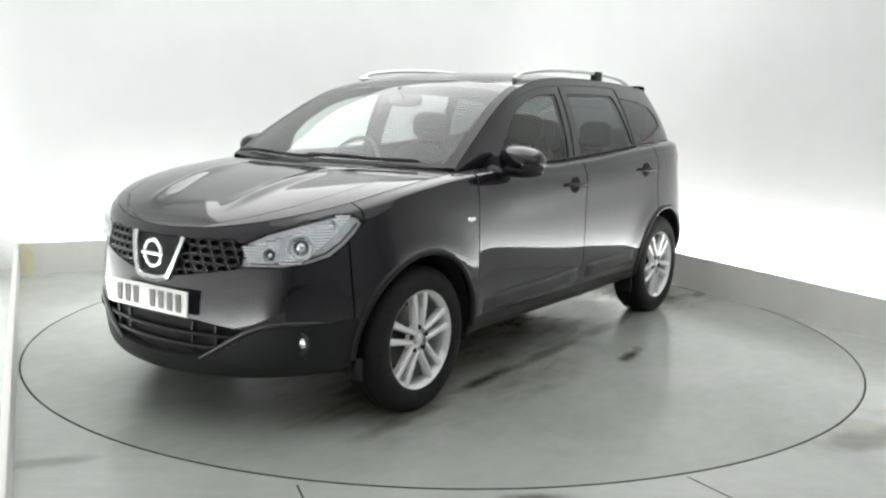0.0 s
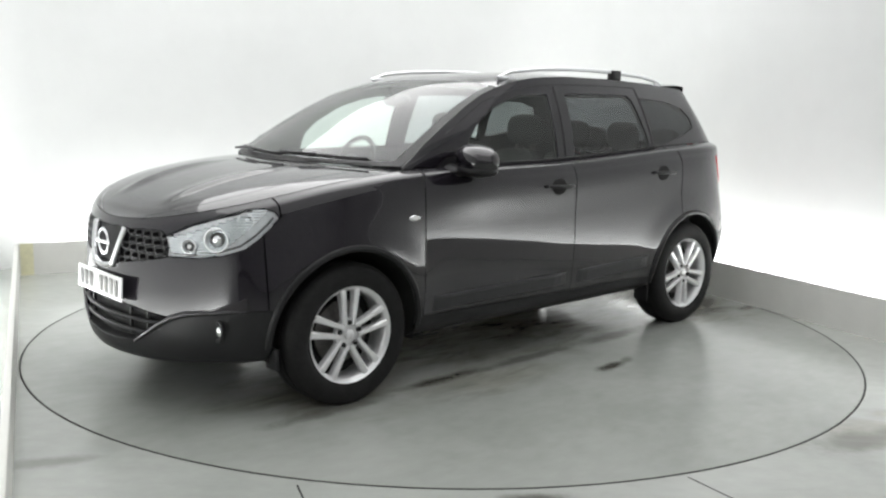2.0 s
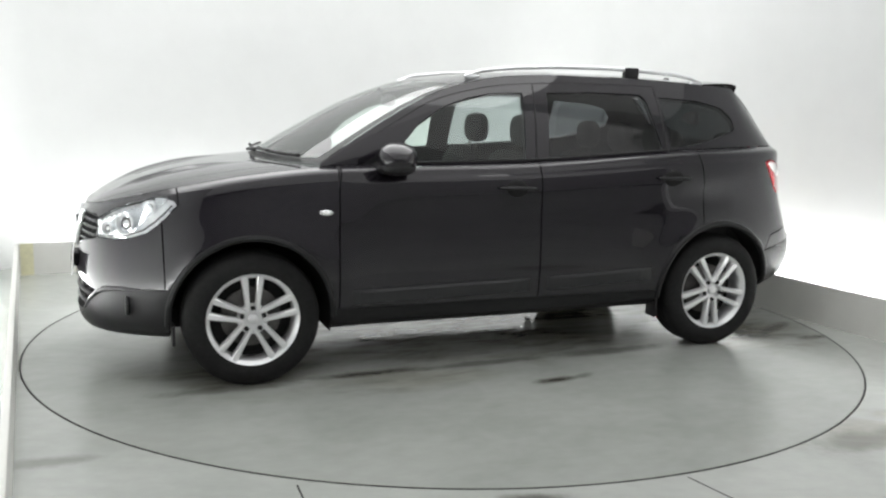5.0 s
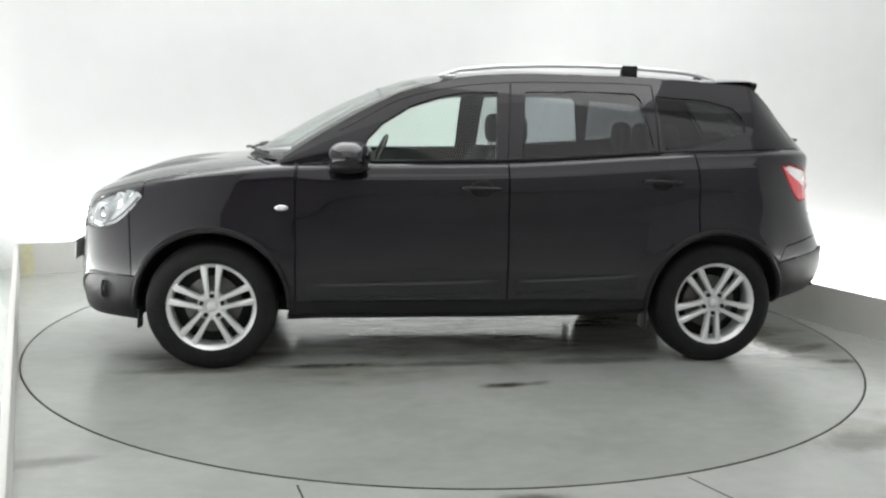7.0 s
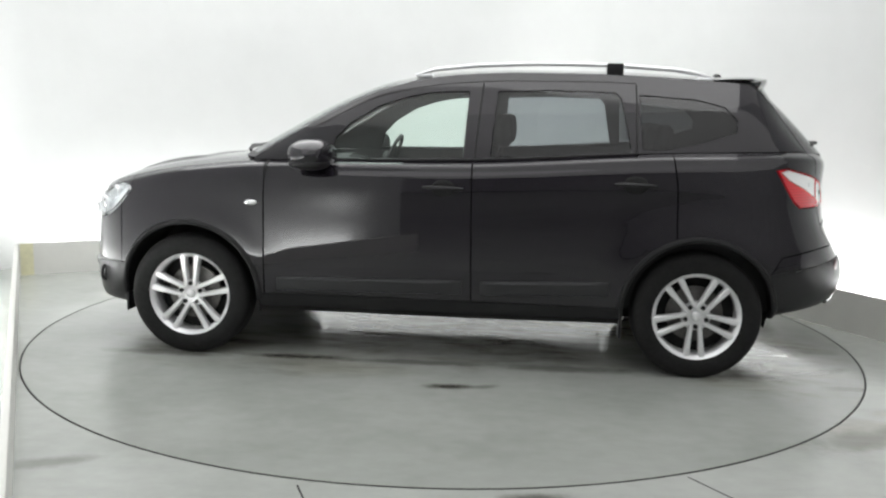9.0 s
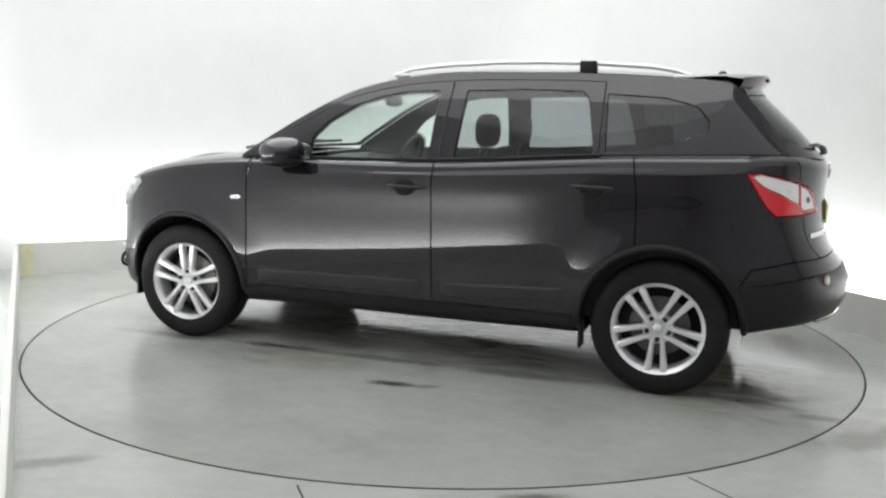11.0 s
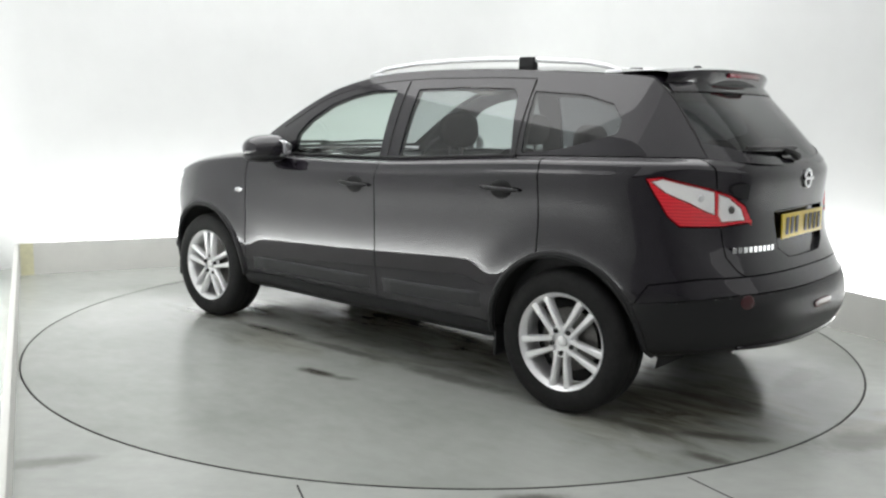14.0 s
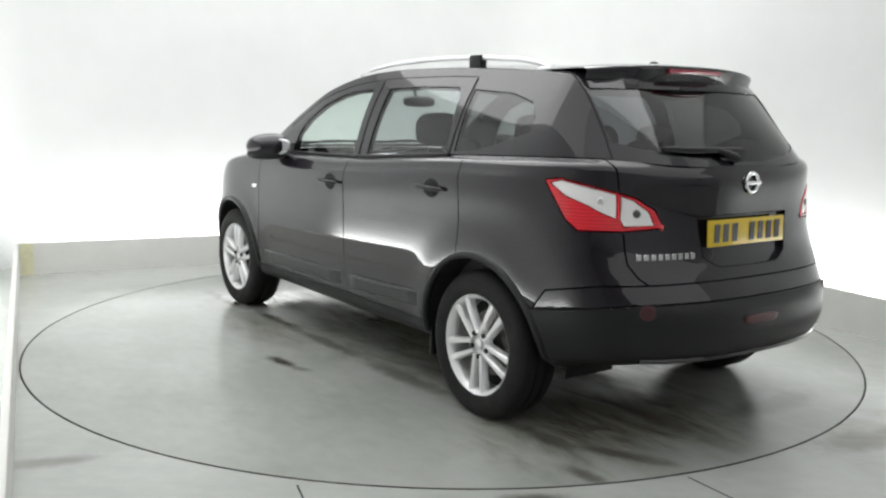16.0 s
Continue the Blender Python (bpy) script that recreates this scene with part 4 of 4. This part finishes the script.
        cp("mirror_glass", blob((0.580, s * 0.925, 1.137), (0.006, 0.082, 0.048), 2.6, 22, (0, 0, -s * 20)), M_CHROME, mir, "silvered mirror glass")
        cp("mirror_sail", grid_mesh([[(0.62, s * (plan_y(0.62, BELT) + 0.004), zlev(0.62, BELT)), (0.60, s * (side_point(0.60, 0.22).y + 0.004), side_point(0.60, 0.22).z)], [(0.82, s * (plan_y(0.82, BELT) + 0.004), zlev(0.82, BELT)), (0.74, s * (side_point(0.74, 0.25).y + 0.004), side_point(0.74, 0.25).z)]]), M_CLAD, mir)
        # dark gaps round the door frames
        for door, x0, x1 in ((fd, -0.185, -0.215), (rd, -1.035, -1.03)):
            pts = [side_point(x0 + (x1 - x0) * k / 8, 0.02 + 0.86 * k / 8, 0.0005) for k in range(9)]
            cp("frame_gap", bar([(p.x, s * p.y, p.z) for p in pts], 0.0045, 6), M_GAP, door)
        pts = [side_point(0.72 - 1.75 * k / 24, min(0.90, 0.80 + 0.10 * k / 4), 0.0005) for k in range(25)]
        cp("frame_gap", bar([(p.x, s * p.y, p.z) for p in pts], 0.0022, 6), M_GAP)
        # roof rail with its black foot covers
        pts = [(0.17, 0.578, 1.566), (0.06, 0.570, 1.602), (-0.16, 0.562, 1.626), (-0.44, 0.556, 1.640), (-0.68, 0.553, 1.643), (-0.92, 0.550, 1.640), (-1.24, 0.546, 1.622), (-1.36, 0.543, 1.603), (-1.44, 0.54, 1.580)]
        pts = [(x, s * y, z) for x, y, z in pts]
        rail = cp("roof_rail", bar(pts, [0.008, 0.011, 0.012, 0.012, 0.012, 0.012, 0.012, 0.011, 0.007], 10), M_RAIL, None, "bright silver roof rail")
        cp("rail_foot", box(bmesh.new(), (-0.965, s * 0.552 - 0.022, 1.59), (-0.875, s * 0.552 + 0.022, 1.652), 0.008), M_CLAD, rail)
        for x, z in ((0.12, 1.565), (-1.40, 1.572)):
            cp("rail_end", blob((x, s * (0.572 if x > 0 else 0.54), z), (0.05, 0.014, 0.016), 2.3, 16), M_RAIL, rail)


flank_parts()


def bars_of_text(y0, y1, x, z, height, n, gaps, mat, parent, name, sign):
    """Plain upright bars in place of characters."""
    w = (y1 - y0) / n
    for k in range(n):
        if k in gaps:
            continue
        b = box(bmesh.new(), (min(x, x + sign * 0.003), y0 + w * (k + 0.2), z - height / 2), (max(x, x + sign * 0.003), y0 + w * (k + 0.8), z + height / 2), 0.0008, 1)
        cp(name, b, mat, parent)


def plate(x, z, tilt, mat, label, sign):
    b = box(bmesh.new(), (x - 0.004, -0.26, z - 0.056), (x + 0.004, 0.26, z + 0.056), 0.003, 2)
    bmesh.ops.rotate(b, verts=b.verts, cent=(x, 0, z), matrix=Matrix.Rotation(radians(tilt), 3, "Y"))
    ob = cp("number_plate", b, mat, None, label)
    bars_of_text(-0.235, 0.235, x + sign * 0.005, z, 0.078, 8, (4 if sign < 0 else 3,), M_INK, ob, "character_bar", sign)
    return ob


def ring(centre, r, thick, axis):
    b = bmesh.new()
    rows = []
    for k in range(33):
        a = 2 * math.pi * k / 32
        rows.append([Vector(((thick * math.cos(c)) * 0.8, (r + thick * math.sin(c)) * math.cos(a), (r + thick * math.sin(c)) * math.sin(a))) for c in (2 * math.pi * j / 8 for j in range(9))])
    b = grid_mesh(rows)
    bmesh.ops.remove_doubles(b, verts=b.verts, dist=1e-5)
    bmesh.ops.recalc_face_normals(b, faces=b.faces)
    bmesh.ops.translate(b, verts=b.verts, vec=centre)
    return b


def front_parts():
    plate(2.213, 0.545, -3, M_PLATE_W, "white number plate with plain dark bars", 1)
    cp("plate_bracket", box(bmesh.new(), (2.17, -0.10, 0.51), (2.21, 0.10, 0.58), 0.004), M_CLAD)
    # bright V frame round the emblem
    v = cp("grille_emblem", bmesh.new(), M_CHROME, None, "bright chrome V-shaped grille trim with a round badge")
    for pts in ([(0.168, 0.818), (0.150, 0.760), (0.128, 0.700), (0.098, 0.640)], [(-0.168, 0.818), (-0.150, 0.760), (-0.128, 0.700), (-0.098, 0.640)], [(0.102, 0.643), (0.05, 0.633), (0, 0.631), (-0.05, 0.633), (-0.102, 0.643)]):
        cp("trim_bar", bar([(nose(y, z) + 0.002, y, z) for y, z in pts], 0.017, 8, 1.25, (1, 0, 0)), M_CHROME, v)
    cp("emblem_backing", grid_mesh([[(nose(y * w, z) - 0.012, y * w, z) for w in (-1, -0.5, 0, 0.5, 1)] for y, z in ((0.16, 0.815), (0.13, 0.73), (0.10, 0.645))]), M_CLAD, v)
    cp("badge_ring", ring((nose(0, 0.738) + 0.014, 0, 0.738), 0.057, 0.0085, "X"), M_CHROME, v)
    cp("badge_bar", box(bmesh.new(), (nose(0, 0.738) + 0.006, -0.072, 0.730), (nose(0, 0.738) + 0.024, 0.072, 0.746), 0.004), M_CHROME, v)
    # honeycomb mesh beside it
    pitch_y, pitch_z = 0.058, 0.040
    for s in (1, -1):
        bm = bmesh.new()
        for r in range(5):
            z = 0.668 + r * pitch_z * 0.86
            lo = 0.125 + (z - 0.645) * 0.33
            hi = min(0.47, 0.37 + (z - 0.655) * 2.2)
            for k in range(8):
                y = lo + 0.03 + (k + 0.5 * (r % 2)) * pitch_y
                if y > hi - 0.01:
                    continue
                cor = [(y + pitch_y * 0.5 * cy, z + pitch_z * cz) for cy, cz in ((-1, -0.22), (-0.55, -0.46), (0.55, -0.46), (1, -0.22), (1, 0.22), (0.55, 0.46), (-0.55, 0.46), (-1, 0.22))]
                outer = [bm.verts.new((nose(a, min(0.82, c)) - 0.004, s * a, c)) for a, c in cor]
                inner = [bm.verts.new((nose(a, min(0.82, c)) - 0.003, s * (y + (a - y) * 0.72), z + (c - z) * 0.66)) for a, c in cor]
                deep = [bm.verts.new((w.co.x - 0.025, w.co.y, w.co.z)) for w in inner]
                for j in range(8):
                    m = (j + 1) % 8
                    bm.faces.new((outer[j], outer[m], inner[m], inner[j]))
                    bm.faces.new((inner[j], inner[m], deep[m], deep[j]))
        bmesh.ops.recalc_face_normals(bm, faces=bm.faces)
        cp("grille_mesh", bm, M_CLAD, None, "black honeycomb grille", False)
    # lower intake blades and uprights
    for z in (0.355, 0.41):
        hw = 0.40 + (z - 0.355) * 0.9
        cp("intake_blade", bar([(nose(y, z) - 0.018, y, z) for y in (hw * (k / 12 - 1) for k in range(25))], 0.010, 8, 1.0), M_CLAD)
    for y in (-0.22, 0.22, 0.34, -0.34):
        cp("intake_rib", box(bmesh.new(), (nose(y, 0.4) - 0.035, y - 0.006, 0.335), (nose(y, 0.4) - 0.022, y + 0.006, 0.455), 0.002), M_CLAD)
    # ridge over the fog lamps
    for s in (1, -1):
        pts = [(0.27, 0.305), (0.36, 0.358), (0.43, 0.405), (0.50, 0.447), (0.56, 0.470), (0.64, 0.482), (0.72, 0.488), (0.79, 0.49)]
        cp("bumper_ridge", bar([(nose(y, z) - 0.004, s * y, z) for y, z in pts], [0.008, 0.012, 0.014, 0.016, 0.016, 0.014, 0.010, 0.005], 10), M_PAINT)
        x = nose(0.685, 0.40)
        fog = cp("fog_lamp", blob((x - 0.006, s * 0.685, 0.402), (0.012, 0.027, 0.027), 2.0), M_CHROME, None, "small round fog lamp")
        cp("fog_bezel", ring((x - 0.002, s * 0.685, 0.402), 0.040, 0.010, "X"), M_CLAD, fog)
    # wipers at the foot of the screen
    for y0, y1, q in ((0.62, -0.02, 0.30), (0.02, -0.60, 0.30)):
        pts = [top_point(0.10 + 0.10 * k / 8, (y0 + (y1 - y0) * k / 8) / 0.78) + Vector((0.012, 0, 0.016)) for k in range(9)]
        w = cp("wiper", bar(pts, 0.009, 8), M_CLAD, None, "black windscreen wiper")
        cp("wiper_arm", bar([pts[4] + Vector((0.01, 0, 0.006)), pts[6] + Vector((0.03, 0, 0.004)), pts[8] + Vector((0.06, 0, -0.01))], 0.008, 8), M_CLAD, w)


def rear_parts():
    x = tail(0, 0.897) - 0.0
    plate(x - 0.002, 0.897, 3, M_PLATE_Y, "yellow number plate with plain dark bars", -1)
    bg = cp("tailgate_badge", ring((tail(0, 1.105) - 0.006, 0, 1.105), 0.040, 0.008, "X"), M_CHROME, None, "round chrome badge")
    cp("badge_bar", box(bmesh.new(), (tail(0, 1.105) - 0.016, -0.052, 1.097), (tail(0, 1.105) - 0.004, 0.052, 1.113), 0.003), M_CHROME, bg)
    # model lettering as plain chrome bars
    for k in range(9):
        y = 0.585 - 0.031 * k
        z = 0.812
        b = box(bmesh.new(), (-0.003, -0.011, -0.0125), (0.003, 0.011, 0.0125), 0.001, 1)
        a = math.degrees(math.atan2(tail(y + 0.02, z) - tail(y - 0.02, z), 0.04))
        bmesh.ops.transform(b, matrix=Matrix.Translation((tail(y, z) - 0.002, y, z)) @ Matrix.Rotation(radians(-a), 4, "Z"), verts=b.verts)
        cp("badge_bar", b, M_CHROME, bg)
    # reflectors and fog lamp
    for s in (1, -1):
        b = blob((tail(0.605, 0.600), s * 0.605, 0.600), (0.006, 0.034, 0.034), 2.0, 22, (0, 0, -s * 32))
        cp("round_reflector", b, M_DARKRED, None, "round dark red reflector")
    b = blob((tail(0.05, 0.548), 0.05, 0.548), (0.005, 0.11, 0.020), 4)
    cp("rear_fog_lamp", b, M_DARKRED, None, "long dark red fog lamp")
    # rear wiper
    pv = top_point(10.82, 0.10) + Vector((-0.015, 0, 0.01))
    pts = [top_point(10.55 + 0.0 * k, (0.42 - 0.055 * k) / 0.58) + Vector((-0.012, 0, 0.010)) for k in range(9)]
    w = cp("rear_wiper", bar(pts, [0.006] + [0.011] * 7 + [0.006], 8), M_CLAD, None, "black rear wiper")
    cp("wiper_arm", bar([pv, (pv + pts[5]) / 2 + Vector((-0.012, 0, 0)), pts[5]], [0.020, 0.016, 0.010], 8), M_CLAD, w)
    # bright lower edge and exhaust
    cp("skid_trim", bar([(tail(y, 0.41) + 0.01, y, 0.395) for y in (-0.6 + 0.1 * k for k in range(13))], 0.012, 8), M_PAINT)
    # aerial on the roof
    b = lathe([(0.0, 0.036), (0.014, 0.034), (0.024, 0.024), (0.030, 0.008), (0.036, 0.0)], 16, "Z")
    bmesh.ops.translate(b, verts=b.verts, vec=(-1.56, 0, 1.592))
    cp("aerial_base", b, M_CLAD, None, "small black aerial base")


front_parts()
rear_parts()


def seat(x, y, width, back_top, mat=None, rest=True):
    s = cp("seat", blob((x + 0.22, y, 0.60), (0.27, width, 0.085), 3.2), M_CLOTH, None, "dark grey cloth seat")
    h = (back_top - 0.58) / 2
    cp("backrest", blob((x - 0.09, y, 0.58 + h), (0.075, width, h), 3.4, 24, (0, -13, 0)), M_CLOTH, s)
    if rest:
        cp("headrest", blob((x - 0.24, y, back_top + 0.11), (0.05, width * 0.60, 0.095), 3.0), M_CLOTH, s)
        for d in (-0.06, 0.06):
            cp("headrest_post", bar([(x - 0.20, y + d, back_top - 0.06), (x - 0.235, y + d, back_top + 0.06)], 0.007, 8), M_STEEL, s)
    return s


def cabin():
    cp("underbody", box(box(bmesh.new(), (-1.15, -0.60, 0.25), (2.0, 0.60, 0.36), 0.03), (-1.95, -0.55, 0.36), (-1.16, 0.55, 0.44), 0.03), M_WELL)
    for s in (1, -1):
        cp("floor_side", box(bmesh.new(), (-0.95, s * 0.66 - 0.1, 0.25), (0.95, s * 0.66 + 0.1, 0.34), 0.01), M_WELL)
        rows = []
        for k in range(21):
            x = 0.95 - 2.85 * k / 20
            y = s * (min(plan_y(x, BELT), plan_y(x, 5)) - 0.055)
            rows.append([(x, y, 0.34), (x, y, 0.8), (x, y, zlev(x, BELT) - 0.005)])
        cp("door_trim", grid_mesh(rows), M_TRIM)
    for y in (0.36, -0.36):
        seat(-0.08, y, 0.245, 1.16)
    for y in (0.42, 0.0, -0.42):
        seat(-0.98, y, 0.205, 1.12)
    for y in (0.33, -0.33):
        seat(-1.60, y, 0.22, 1.07)
    # dashboard under the screen
    rows = []
    for k in range(17):
        y = -0.74 + 1.48 * k / 16
        hump = 0.035 * math.exp(-((y + 0.36) / 0.16) ** 2)
        rows.append([(1.12, y, 1.02), (0.95, y, 1.055 + hump * 0.4), (0.72, y, 1.05 + hump), (0.62, y, 0.98), (0.66, y, 0.78), (0.8, y, 0.5)])
    b = grid_mesh(rows)
    bmesh.ops.recalc_face_normals(b, faces=b.faces)
    cp("dashboard", b, M_TRIM, None, "dark grey moulded dashboard")
    b = ring((0, 0, 0), 0.185, 0.016, "X")
    bmesh.ops.transform(b, matrix=Matrix.Translation((0.47, -0.36, 1.03)) @ Matrix.Rotation(radians(-24), 4, "Y"), verts=b.verts)
    st = cp("steering_wheel", b, M_TRIM, None, "black steering wheel")
    cp("steering_hub", blob((0.49, -0.36, 1.03), (0.03, 0.08, 0.07), 2.5), M_TRIM, st)
    for a in (0, 180, 270):
        e = (0.47 + 0.18 * math.sin(radians(a)) * math.sin(radians(-24)) * -1, -0.36 + 0.18 * math.cos(radians(a)), 1.03 + 0.17 * math.sin(radians(a)))
        cp("steering_spoke", bar([(0.485, -0.36, 1.03), e], 0.014, 8), M_TRIM, st)
    cp("rear_view_mirror", blob((0.42, 0.0, 1.43), (0.02, 0.12, 0.035), 3), M_TRIM, None, "black rear-view mirror")
    cp("mirror_stem", bar([(0.44, 0, 1.44), (0.48, 0, 1.50)], 0.01, 8), M_TRIM)


cabin()
cp("brake_pipe", bar([(0.20, 0.52, 0.27), (0.10, 0.54, 0.235), (-0.06, 0.54, 0.23), (-0.14, 0.53, 0.26)], 0.008, 8), M_CLAD)


def motions():
    """The turntable and the car on it turn together about the upright axis."""
    rows = [(0.0, 234.41), (0.25, 233.5), (0.5, 232.3), (1.0, 229.2)] + [(t, 229.2 - 6.905 * (t - 1.0)) for t in (1.5, 2.0, 3.0, 4.0, 6.0, 8.0, 10.0, 12.0, 14.0, 15.0, 16.0)]
    for ob in (CAR, TABLE):
        walk(ob, [(t, pose(0, 0, 0, 0, 0, a)) for t, a in rows])


motions()
